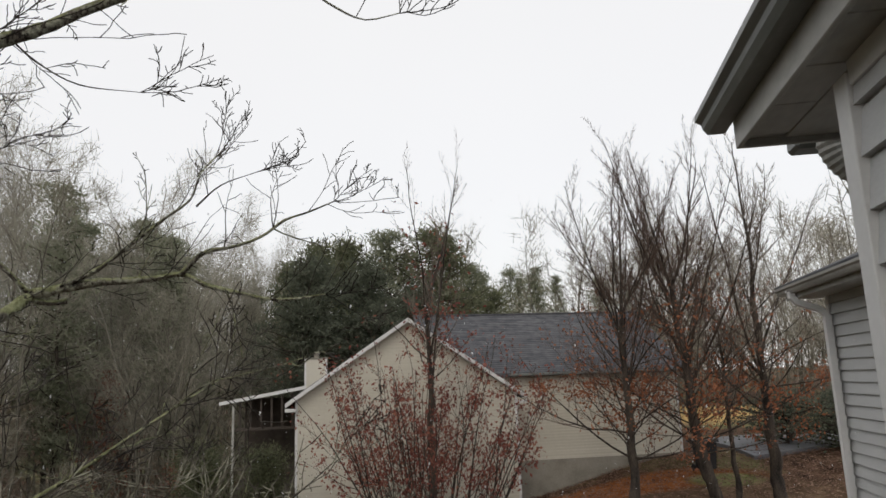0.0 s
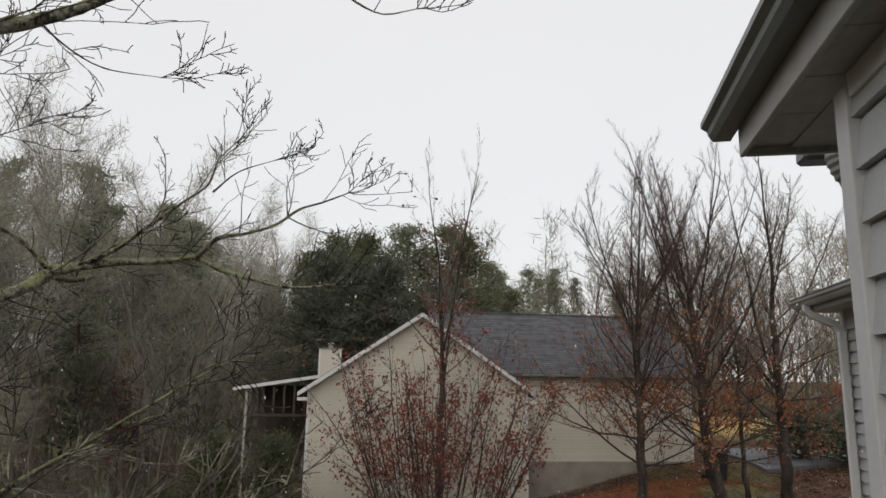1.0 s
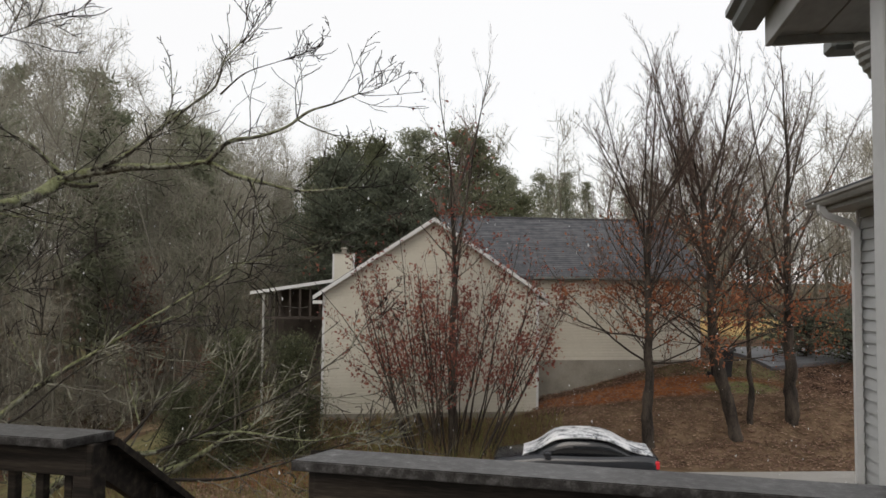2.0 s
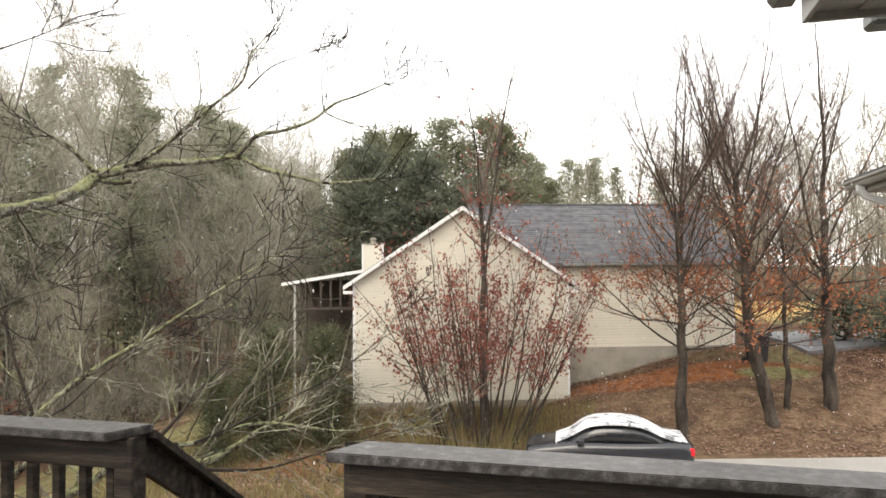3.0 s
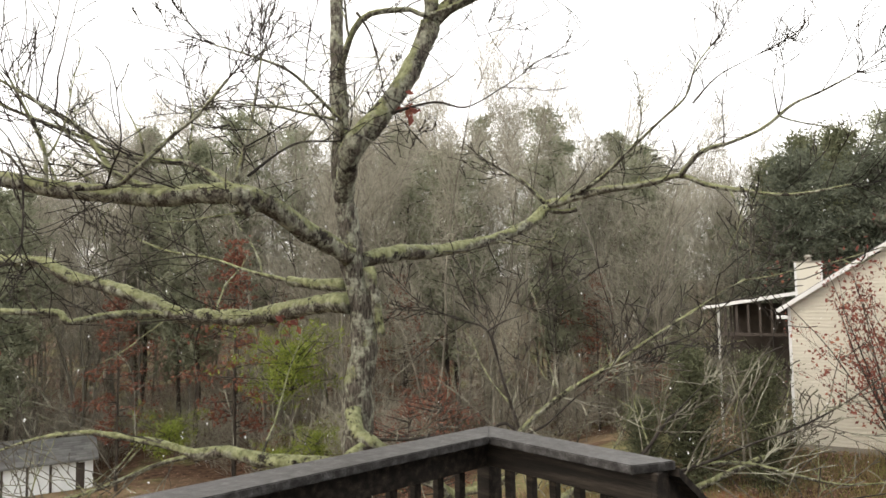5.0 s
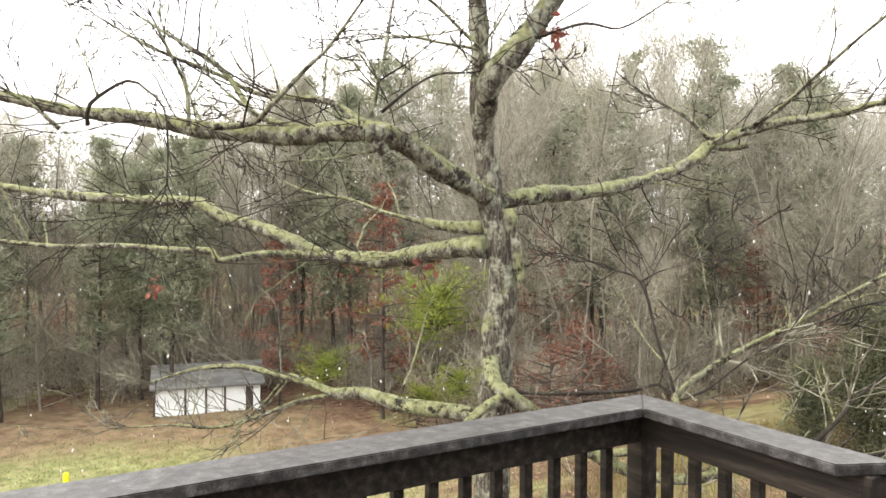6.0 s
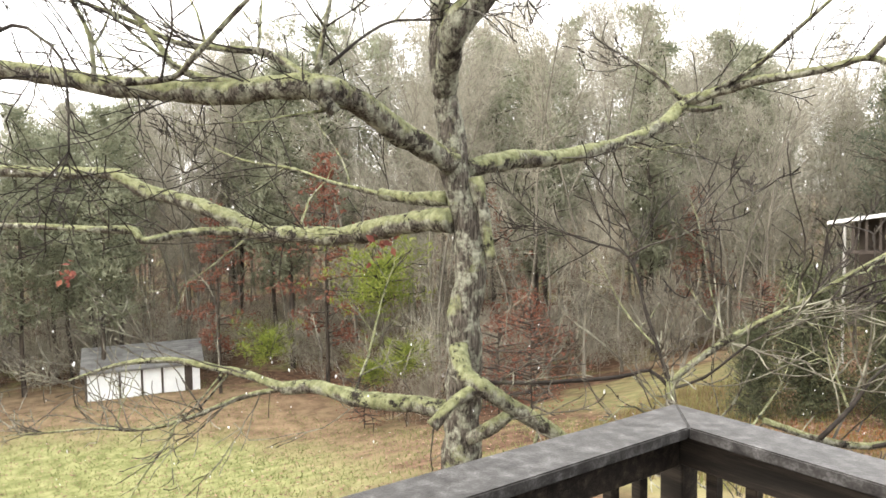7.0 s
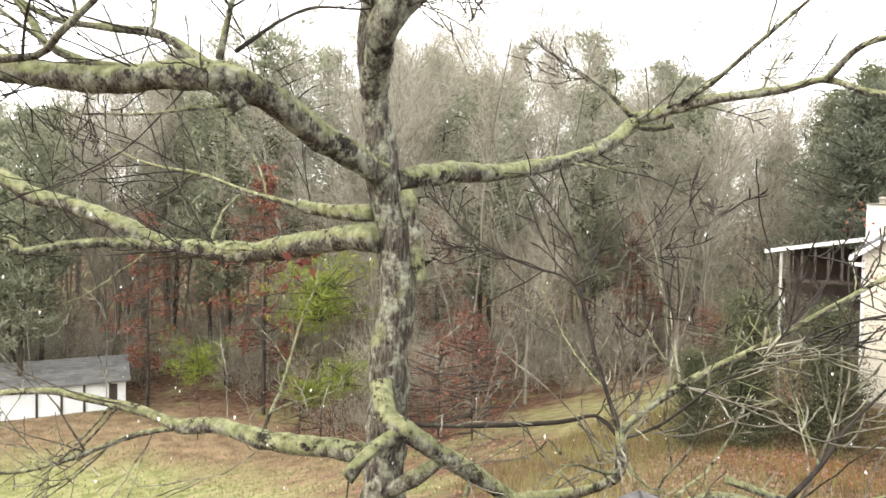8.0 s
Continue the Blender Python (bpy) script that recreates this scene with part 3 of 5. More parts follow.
def our_house():
    h = thing("house", DK, "pale grey lap-sided house wall beside the deck", "house")
    W = 3.92
    part("wall", box(W + 0.02, W + 6.0, -6.0, 0.12, -0.5, 7.1), M_SIDING_GREY, h)
    z, k = FLOOR - 0.4, 0
    while z < 7.0:
        part("siding_board", prism([(W - 0.016, -6.0, z + 0.012), (W + 0.02, -6.0, z + 0.012), (W + 0.02, -6.0, z + 0.195), (W + 0.012, -6.0, z + 0.195)], (0, 6.10, 0)), M_SIDING_GREY, h)
        z += 0.195
    part("corner_board", box(W - 0.03, W + 0.08, 0.09, 0.20, -0.5, 7.085, 0.004), M_TRIM_WHITE, h, "white corner trim board")
    # eave: soffit, fascia, gutter, roof edge
    E = 3.728
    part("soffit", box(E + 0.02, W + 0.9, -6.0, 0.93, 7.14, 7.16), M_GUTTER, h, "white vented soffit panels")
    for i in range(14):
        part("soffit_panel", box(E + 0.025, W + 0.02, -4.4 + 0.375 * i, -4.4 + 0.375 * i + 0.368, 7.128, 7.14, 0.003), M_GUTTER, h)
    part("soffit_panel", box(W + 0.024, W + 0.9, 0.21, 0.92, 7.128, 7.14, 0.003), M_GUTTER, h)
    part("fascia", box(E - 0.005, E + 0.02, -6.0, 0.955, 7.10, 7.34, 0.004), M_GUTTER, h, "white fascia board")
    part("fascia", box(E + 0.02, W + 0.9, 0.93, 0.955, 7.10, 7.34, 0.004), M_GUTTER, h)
    gutter_profile(M_GUTTER_DARK, E - 0.01, 7.235, -6.0, 1.10, "gutter", h, "grimy dark grey metal gutter")
    part("roof", prism([(E - 0.13, -6.0, 7.335), (E - 0.13, -6.0, 7.365), (W + 5.0, -6.0, 9.8), (W + 5.0, -6.0, 9.6), (E + 0.04, -6.0, 7.34)], (0, 7.05, 0)), M_SHINGLE, h)
    part("frieze_board", box(W - 0.02, W + 0.02, -6.0, 0.085, 7.03, 7.126, 0.003), M_TRIM_WHITE, h)
    # bracketed end of the next gable, past the corner
    part("gutter_end", box(W + 0.29, W + 0.72, 1.55, 1.72, 7.265, 7.36, 0.02), M_GUTTER_DARK, h, "grimy gutter end past the corner")
    part("downspout_elbow", ribbed_pipe([(W + 0.44, 1.5, 7.34), (W + 0.445, 1.5, 7.24), (W + 0.49, 1.5, 7.14), (W + 0.57, 1.5, 7.07), (W + 0.66, 1.5, 7.05)], 0.068), M_GUTTER, h, "curved ribbed metal downspout elbow")
    part("downspout_elbow", ribbed_pipe([(W + 0.53, 1.5, 7.0), (W + 0.57, 1.5, 6.94), (W + 0.66, 1.5, 6.90), (W + 0.80, 1.5, 6.88)], 0.042), M_GUTTER, h)
    # the lower wing
    W2, V2 = 6.62, 7.98
    part("wall", box(W2 + 0.02, W2 + 8.0, 0.9, V2, -0.8, 7.02), M_SIDING_GREY, h)
    z = 1.0
    while z < 6.95:
        part("siding_board", prism([(W2 - 0.02, 0.9, z + 0.014), (W2 + 0.02, 0.9, z + 0.014), (W2 + 0.02, 0.9, z + 0.155), (W2 + 0.012, 0.9, z + 0.155)], (0, V2 - 0.9, 0)), M_SIDING_GREY, h)
        z += 0.155
    part("corner_board", box(W2 - 0.03, W2 + 0.07, V2 - 0.04, V2 + 0.05, -0.8, 7.02, 0.004), M_TRIM_WHITE, h, "white corner trim board")
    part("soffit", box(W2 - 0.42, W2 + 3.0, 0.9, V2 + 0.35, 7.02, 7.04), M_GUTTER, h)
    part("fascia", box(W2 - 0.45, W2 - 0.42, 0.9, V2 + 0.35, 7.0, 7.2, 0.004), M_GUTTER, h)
    gutter_profile(M_GUTTER, W2 - 0.455, 7.07, 0.9, V2 + 0.4, "gutter", h, "aged white metal gutter")
    part("roof", prism([(W2 - 0.58, 0.9, 7.17), (W2 - 0.58, 0.9, 7.21), (W2 + 4.5, 0.9, 9.2), (W2 + 4.5, 0.9, 9.0)], (0, V2 - 0.5, 0)), M_SHINGLE, h)
    # downspout: elbow out of the gutter, back to the wall, then down
    path = [(W2 - 0.52, 7.09), (W2 - 0.52, 7.02), (W2 - 0.46, 6.94), (W2 - 0.16, 6.82), (W2 - 0.09, 6.72), (W2 - 0.09, -0.3)]
    ds = bmesh.new()
    rings = []
    for i, (x, zz) in enumerate(path):
        a = Vector(path[max(0, i - 1)]); b = Vector(path[min(len(path) - 1, i + 1)])
        t = (b - a).normalized()
        nx, nz = -t.y, t.x
        rings.append([ds.verts.new((x + nx * s * 0.042, V2 - 0.1 + q * 0.05, zz + nz * s * 0.042)) for s, q in ((1, 1), (1, -1), (-1, -1), (-1, 1))])
    for a, b in zip(rings, rings[1:]):
        for i in range(4):
            ds.faces.new((a[i], a[(i + 1) % 4], b[(i + 1) % 4], b[i]))
    bmesh.ops.recalc_face_normals(ds, faces=ds.faces)
    part("downspout", ds, M_TRIM_WHITE, h, "white downspout with an elbow")
    return h


our_house()


# ---- bare trees ----
def curve_tube(points, r0, r1, sides=9, step=0.07, seed=0, rough=0.10):
    """A tube through guide points (Catmull-Rom), with an uneven, knotty surface."""
    pts = [Vector(p) for p in points]
    pts = [pts[0] * 2 - pts[1]] + pts + [pts[-1] * 2 - pts[-2]]
    line = []
    for i in range(1, len(pts) - 2):
        a, b, c, d = pts[i - 1:i + 3]
        n = max(2, int((c - b).length / step))
        for k in range(n):
            t = k / n
            line.append(0.5 * ((2 * b) + (c - a) * t + (2 * a - 5 * b + 4 * c - d) * t * t + (3 * b - a - 3 * c + d) * t ** 3))
    line.append(pts[-2])
    verts, faces, radii = [], [], []
    u = None
    for i, p in enumerate(line):
        f = i / (len(line) - 1)
        r = r0 + (r1 - r0) * f
        r *= 1 + 0.22 * noise.noise((p.x * 2.6 + seed, p.y * 2.6, p.z * 2.6))
        t = (line[min(i + 1, len(line) - 1)] - line[max(i - 1, 0)]).normalized()
        u = (u - t * u.dot(t)).normalized() if u else t.orthogonal().normalized()
        v = t.cross(u)
        radii.append(r)
        for k in range(sides):
            a = 2 * math.pi * k / sides
            o = u * math.cos(a) + v * math.sin(a)
            q = p + o * r
            q += o * r * rough * noise.noise((q.x * 9, q.y * 9, q.z * 9 + seed)) * 2
            verts.append(q)
        if i:
            b0, b1 = (i - 1) * sides, i * sides
            faces += [(b0 + k, b0 + (k + 1) % sides, b1 + (k + 1) % sides, b1 + k) for k in range(sides)]
    faces.append(tuple(range(sides))[::-1])
    faces.append(tuple(range(len(verts) - sides, len(verts))))
    return verts, faces, line, radii


def near_oak():
    oak = thing("tree", pose(-4.67, 3.68, ground_z(-4.67, 3.68)), "bare oak with pale lichen and moss on spreading limbs", "tree")
    inv = Matrix.Translation(-oak.matrix_world.translation)
    rng = random.Random(11)
    twigs = [[] for _ in range(4)]
    boughs = [[] for _ in range(4)]
    tips = []
    count = [0]

    def limb(points, r0, r1, twiggy, name="limb"):
        count[0] += 1
        v, f, line, radii = curve_tube(points, r0, r1, 10 if r0 > 0.04 else 7, 0.05 if r0 > 0.04 else 0.07, count[0] * 3.7)
        raw(name, [inv @ q for q in v], f, M_BARK_TRUNK if name == "trunk" else M_BARK_NEAR if r0 > 0.016 else M_TWIG_NEAR, oak, smooth=True)
        if not twiggy:
            return
        ln = sum((b - a).length for a, b in zip(line, line[1:]))
        n = int(ln * 4.4 * twiggy) + 1
        for _ in range(n):
            i = int(rng.uniform(0.12, 1.0) * (len(line) - 1))
            i = max(1, min(len(line) - 1, i))
            d = (line[i] - line[i - 1]).normalized()
            side = d.orthogonal().normalized()
            side.rotate(Matrix.Rotation(rng.uniform(0, 6.2832), 3, d))
            way = d * rng.uniform(0.3, 1.1) + side * 0.8 + Vector((0, 0, 0.25))
            r = min(radii[i] * 0.55, rng.uniform(0.0035, 0.0105))
            grow(rng, twigs, tips, line[i], way, rng.uniform(0.35, 1.0) * (0.65 + 90 * r), r, 0, 1, up=0.08, spread=0.7, kids=3.2, wiggle=0.11, shrink=0.42, start=0.2, nseg=8)
        low = points[0][2] < 5.2
        for _ in range(int(ln * (1.0 if low else 0.8) * twiggy + 0.5)):
            i = max(1, int(rng.uniform(0.1, 1.0) * (len(line) - 1)))
            d = (line[i] - line[i - 1]).normalized()
            side = d.orthogonal().normalized()
            side.rotate(Matrix.Rotation(rng.uniform(0, 6.2832), 3, d))
            grow(rng, boughs, tips, line[i], d * rng.uniform(0.2, 0.8) + side + Vector((0, 0, 0.1)), rng.uniform(0.6, 1.3) * (1.35 if low else 1.0), min(radii[i] * 0.6, rng.uniform(0.010, 0.017)), 0, 2, up=0.09, spread=0.8, kids=3.2, wiggle=0.11, shrink=0.44, start=0.2, nseg=9)
        d = (line[-1] - line[-2]).normalized()
        if r1 < 0.03:
            for _ in range(3):
                grow(rng, twigs, tips, line[-1], d + Vector((rng.gauss(0, 0.3), rng.gauss(0, 0.3), rng.gauss(0.1, 0.3))), 0.7, min(r1, 0.006), 0, 2, up=0.18, spread=0.8, kids=3.4, wiggle=0.14, shrink=0.5, start=0.1, nseg=7)

    limb([(-4.7, 3.66, 1.67), (-4.68, 3.68, 3.91), (-4.68, 3.69, 4.34), (-4.67, 3.72, 4.87), (-4.67, 3.72, 5.24), (-4.64, 3.76, 5.48), (-4.66, 3.76, 5.89), (-4.73, 3.7, 6.29), (-4.76, 3.68, 6.69), (-4.8, 3.64, 7.08), (-4.81, 3.64, 7.55), (-4.91, 3.69, 8.48), (-5.02, 3.79, 9.92)], 0.185, 0.045, 0.0, "trunk")
    limb([(-4.68, 3.78, 6.34), (-4.61, 4.19, 6.42), (-4.6, 4.82, 6.47), (-4.5, 5.62, 6.62), (-4.38, 6.25, 6.83), (-4.34, 6.61, 7.06)], 0.074, 0.062, 0.5)
    limb([(-4.34, 6.66, 7.1), (-3.96, 6.71, 7.17), (-3.61, 6.72, 7.22), (-3.09, 6.8, 7.25), (-2.74, 6.78, 7.29), (-2.44, 6.72, 7.15), (-2.09, 6.68, 7.05), (-1.62, 6.65, 6.95), (-1.09, 6.56, 6.98)], 0.056, 0.008, 0.6)
    limb([(-4.16, 6.68, 7.13), (-3.66, 6.66, 7.33), (-3.21, 6.59, 7.63), (-2.83, 6.48, 7.86), (-2.5, 6.33, 8.03), (-2.33, 6.12, 8.24), (-2.19, 6.17, 8.44)], 0.030, 0.007, 0.6)
    limb([(-2.73, 6.72, 7.27), (-2.48, 6.72, 7.51), (-2.18, 6.74, 7.57), (-1.85, 6.75, 7.68), (-1.58, 6.73, 7.86), (-1.31, 6.71, 7.94), (-1.01, 6.68, 8.05)], 0.030, 0.006, 0.6)
    limb([(-2.39, 6.2, 7.91), (-2.16, 6.28, 8.16), (-1.81, 6.39, 8.33)], 0.012, 0.004, 0.6)
    limb([(-4.34, 6.66, 7.1), (-4.48, 6.57, 7.28), (-4.63, 6.47, 7.45), (-4.73, 6.4, 7.49)], 0.030, 0.020, 0.4)
    limb([(-4.34, 6.66, 7.05), (-4.19, 6.75, 7.01), (-4.03, 6.84, 7.04)], 0.035, 0.030, 0.1)
    limb([(-4.69, 3.63, 6.37), (-4.75, 3.41, 6.49), (-4.78, 3.15, 6.6), (-4.79, 2.89, 6.74), (-4.8, 2.7, 6.8), (-4.83, 2.56, 6.84), (-5.08, 2.34, 6.84), (-5.38, 2.18, 6.83), (-5.82, 1.89, 6.88), (-6.1, 1.67, 6.92), (-6.59, 1.35, 7.04), (-7.15, 0.97, 7.13), (-7.71, 0.59, 7.28), (-8.33, 0.17, 7.45)], 0.095, 0.040, 1.0)
    limb([(-4.82, 2.58, 6.82), (-4.81, 2.6, 6.74), (-4.79, 2.64, 6.67)], 0.060, 0.050, 0.0)
    limb([(-4.89, 2.53, 6.84), (-5.09, 2.42, 6.87), (-5.36, 2.16, 6.9), (-5.54, 2.06, 6.95), (-5.7, 1.96, 7.04), (-5.84, 1.93, 7.2), (-6.0, 1.82, 7.43), (-6.19, 1.63, 7.6), (-6.4, 1.32, 7.83)], 0.035, 0.012, 1.0)
    limb([(-4.89, 2.53, 6.9), (-5.19, 2.38, 7.09), (-5.47, 2.26, 7.15), (-5.78, 2.04, 7.21), (-6.06, 1.84, 7.38), (-6.4, 1.4, 7.6), (-6.66, 1.07, 7.84)], 0.028, 0.010, 1.0)
    limb([(-4.87, 2.56, 6.94), (-4.81, 2.59, 7.22), (-4.75, 2.62, 7.48), (-4.68, 2.65, 7.94)], 0.020, 0.008, 1.0)
    limb([(-4.82, 2.63, 6.99), (-4.78, 2.89, 7.21), (-4.75, 3.14, 7.35), (-4.61, 3.47, 7.4), (-4.49, 3.78, 7.59)], 0.014, 0.004, 1.0)
    limb([(-5.49, 1.55, 6.84), (-5.25, 1.77, 6.86), (-5.08, 1.81, 6.94), (-4.83, 2.0, 7.23), (-4.64, 2.06, 7.34), (-4.41, 2.16, 7.59)], 0.022, 0.010, 1.0)
    limb([(-5.73, 1.48, 6.87), (-5.73, 1.46, 7.15), (-5.76, 1.37, 7.37), (-5.8, 1.24, 7.65)], 0.020, 0.008, 1.0)
    limb([(-6.19, 0.88, 6.87), (-6.11, 0.88, 7.02), (-5.97, 1.1, 7.2), (-5.86, 1.21, 7.13), (-5.75, 1.3, 6.99), (-5.66, 1.3, 6.73), (-5.58, 1.27, 6.41)], 0.016, 0.006, 1.0)
    limb([(-6.42, 0.73, 6.86), (-6.55, 0.55, 7.05), (-6.67, 0.3, 7.19), (-6.79, -0.0, 7.23)], 0.020, 0.006, 1.0)
    limb([(-4.72, 3.66, 5.95), (-5.02, 3.64, 5.95), (-5.55, 3.63, 5.88), (-6.08, 3.58, 5.81), (-6.53, 3.43, 5.82), (-6.95, 3.29, 5.84), (-7.29, 3.05, 6.03), (-7.71, 2.84, 6.17), (-8.01, 2.61, 6.27), (-8.27, 2.43, 6.43), (-8.93, 1.89, 6.47), (-9.63, 1.27, 6.54), (-10.33, 0.65, 6.67), (-11.10, -0.03, 6.81)], 0.100, 0.035, 1.0)
    limb([(-6.95, 3.29, 5.84), (-7.22, 2.96, 5.86), (-7.34, 2.68, 5.84), (-7.4, 2.36, 5.79), (-7.49, 2.33, 5.88), (-7.65, 2.05, 5.9), (-8.17, 1.59, 5.94), (-8.64, 1.13, 5.93), (-9.11, 0.67, 5.98), (-9.63, 0.16, 6.03)], 0.045, 0.015, 1.0)
    limb([(-4.82, 3.71, 6.12), (-5.19, 3.68, 6.13), (-5.54, 3.64, 6.17)], 0.055, 0.050, 0.2)
    limb([(-5.54, 3.64, 6.17), (-5.86, 3.55, 6.24), (-6.12, 3.51, 6.3), (-6.55, 3.41, 6.43), (-7.0, 3.19, 6.52), (-7.53, 3.01, 6.72)], 0.026, 0.006, 1.0)
    limb([(-4.71, 3.68, 4.48), (-5.02, 3.49, 4.51), (-5.43, 3.29, 4.52), (-5.78, 3.13, 4.58), (-6.1, 2.98, 4.55)], 0.078, 0.055, 0.5)
    limb([(-6.1, 2.98, 4.55), (-6.5, 2.86, 4.62), (-6.94, 2.6, 4.69), (-7.22, 2.45, 4.71), (-7.66, 2.2, 4.64), (-8.11, 1.86, 4.46)], 0.045, 0.012, 1.0)
    limb([(-6.08, 3.01, 4.55), (-6.52, 2.82, 4.42), (-6.96, 2.55, 4.21), (-7.37, 2.3, 4.07), (-7.77, 2.0, 4.06), (-8.25, 1.71, 3.98)], 0.028, 0.008, 1.0)
    limb([(-4.6, 3.58, 5.01), (-4.47, 3.5, 4.85), (-4.32, 3.5, 4.78), (-4.23, 3.72, 4.61), (-4.08, 3.96, 4.42), (-3.95, 4.18, 4.24), (-3.77, 4.42, 4.09)], 0.070, 0.050, 0.5)
    limb([(-4.59, 3.77, 6.27), (-4.54, 3.79, 6.03), (-4.5, 3.8, 5.81), (-4.47, 3.82, 5.65)], 0.060, 0.032, 0.0)
    limb([(-4.34, 3.48, 4.76), (-4.39, 3.29, 4.68), (-4.45, 3.15, 4.54)], 0.050, 0.045, 0.3)
    limb([(-4.52, 3.59, 4.32), (-4.35, 3.68, 4.44), (-4.23, 3.72, 4.55)], 0.050, 0.040, 0.3)
    limb([(-3.95, 4.18, 4.26), (-3.55, 4.2, 4.39), (-3.15, 3.97, 4.64), (-3.07, 3.89, 4.8), (-3.08, 3.89, 4.95)], 0.035, 0.026, 0.6)
    limb([(-3.08, 3.89, 4.94), (-2.97, 3.96, 5.07), (-2.75, 4.07, 5.26), (-2.45, 4.19, 5.46), (-2.18, 4.31, 5.66), (-1.9, 4.47, 5.87), (-1.59, 4.7, 6.1)], 0.022, 0.007, 1.0)
    limb([(-3.08, 3.89, 4.94), (-3.16, 3.92, 5.09), (-3.27, 3.94, 5.35), (-3.4, 3.94, 5.71), (-3.69, 3.94, 5.8), (-3.99, 3.91, 5.89)], 0.015, 0.004, 1.0)
    limb([(-3.4, 3.94, 5.71), (-3.26, 3.96, 5.79), (-3.07, 4.01, 5.85)], 0.009, 0.003, 1.0)
    limb([(-4.5, 3.6, 4.76), (-4.06, 3.81, 4.79), (-3.53, 4.01, 4.88), (-3.28, 4.0, 4.97), (-3.11, 3.93, 4.9)], 0.016, 0.012, 1.0)
    limb([(-3.07, 3.89, 4.91), (-2.89, 3.94, 5.0), (-2.66, 4.0, 5.22), (-2.41, 4.05, 5.42)], 0.010, 0.003, 1.0)
    limb([(-3.77, 4.42, 4.09), (-3.32, 4.55, 4.15), (-2.85, 4.64, 4.42), (-2.53, 4.72, 4.43), (-2.22, 4.76, 4.4), (-2.0, 4.78, 4.5), (-1.81, 4.78, 4.62), (-1.58, 5.0, 4.74)], 0.045, 0.020, 1.0)
    limb([(-2.54, 3.94, 4.81), (-2.32, 4.16, 4.7), (-2.11, 4.36, 4.66), (-1.88, 4.55, 4.73), (-1.62, 4.74, 4.73), (-1.16, 4.96, 4.62), (-0.89, 5.11, 4.62), (-0.52, 5.25, 4.71)], 0.024, 0.005, 1.0)
    limb([(-2.08, 4.29, 4.68), (-1.86, 4.5, 4.76), (-1.61, 4.7, 4.88), (-1.33, 4.89, 5.0), (-1.08, 5.05, 5.15), (-0.81, 5.21, 5.37)], 0.012, 0.004, 1.0)
    limb([(-2.43, 3.89, 4.64), (-2.26, 4.12, 4.45), (-2.1, 4.32, 4.46), (-1.68, 4.62, 4.39), (-1.37, 4.84, 4.43), (-1.08, 5.04, 4.49), (-0.72, 5.23, 4.57)], 0.016, 0.004, 1.0)
    limb([(-2.29, 4.08, 4.73), (-2.19, 4.24, 4.88), (-2.12, 4.39, 5.03), (-2.05, 4.53, 5.13), (-1.93, 4.69, 5.29)], 0.014, 0.004, 1.0)
    limb([(-4.79, 3.65, 6.92), (-4.62, 3.54, 7.12), (-4.47, 3.46, 7.31), (-4.32, 3.61, 7.56), (-4.18, 3.75, 7.83), (-4.06, 3.87, 8.14), (-3.97, 3.95, 8.44)], 0.105, 0.085, 0.3)
    limb([(-3.97, 3.95, 8.44), (-3.84, 4.0, 8.56), (-3.63, 4.11, 8.67), (-3.37, 4.24, 8.76), (-3.06, 4.39, 8.96), (-2.67, 4.51, 9.23), (-2.27, 4.6, 9.43)], 0.075, 0.030, 0.4)
    limb([(-3.97, 3.95, 8.44), (-3.92, 3.9, 8.59), (-3.87, 3.84, 8.92), (-3.79, 3.81, 9.45), (-3.62, 3.86, 10.18)], 0.060, 0.020, 0.4)
    limb([(-3.25, 4.32, 8.85), (-3.06, 4.39, 8.67), (-2.77, 4.51, 8.52), (-2.34, 4.67, 8.51)], 0.009, 0.003, 0.4)
    limb([(-4.88, 3.67, 8.02), (-4.72, 3.56, 8.10), (-4.57, 3.49, 8.23), (-4.48, 3.5, 8.39), (-4.34, 3.56, 8.51), (-4.05, 3.77, 8.54), (-3.91, 3.81, 8.46), (-3.6, 4.0, 8.59), (-3.31, 4.22, 8.86)], 0.035, 0.012, 0.4)
    limb([(-4.44, 3.49, 8.53), (-4.34, 3.55, 8.34), (-4.26, 3.58, 8.05), (-4.22, 3.58, 7.85)], 0.012, 0.004, 1.0)
    limb([(-4.16, 3.63, 7.6), (-3.95, 3.97, 7.73), (-3.8, 4.23, 7.71), (-3.63, 4.48, 7.88), (-3.48, 4.71, 8.07)], 0.014, 0.004, 0.4)
    limb([(-3.99, 3.66, 7.67), (-3.71, 3.96, 7.93), (-3.63, 4.06, 8.16), (-3.51, 4.2, 8.41)], 0.006, 0.002, 0.4)
    limb([(-4.81, 3.64, 7.38), (-4.65, 3.50, 7.48), (-4.57, 3.44, 7.54), (-4.65, 3.28, 7.71), (-4.79, 3.03, 7.95), (-4.93, 2.75, 8.04), (-5.06, 2.46, 8.09)], 0.022, 0.006, 1.0)
    limb([(-4.81, 3.64, 7.44), (-4.66, 3.50, 7.52), (-4.59, 3.42, 7.56), (-4.85, 3.22, 7.64), (-5.09, 3.01, 7.71), (-5.34, 2.76, 7.67)], 0.018, 0.005, 1.0)
    limb([(-2.27, 4.6, 9.43), (-1.7, 4.15, 9.45), (-1.1, 3.77, 9.29), (-0.76, 3.84, 8.92), (-0.55, 3.87, 8.76), (-0.34, 3.89, 8.67), (-0.09, 3.88, 8.71)], 0.028, 0.004, 0.2)
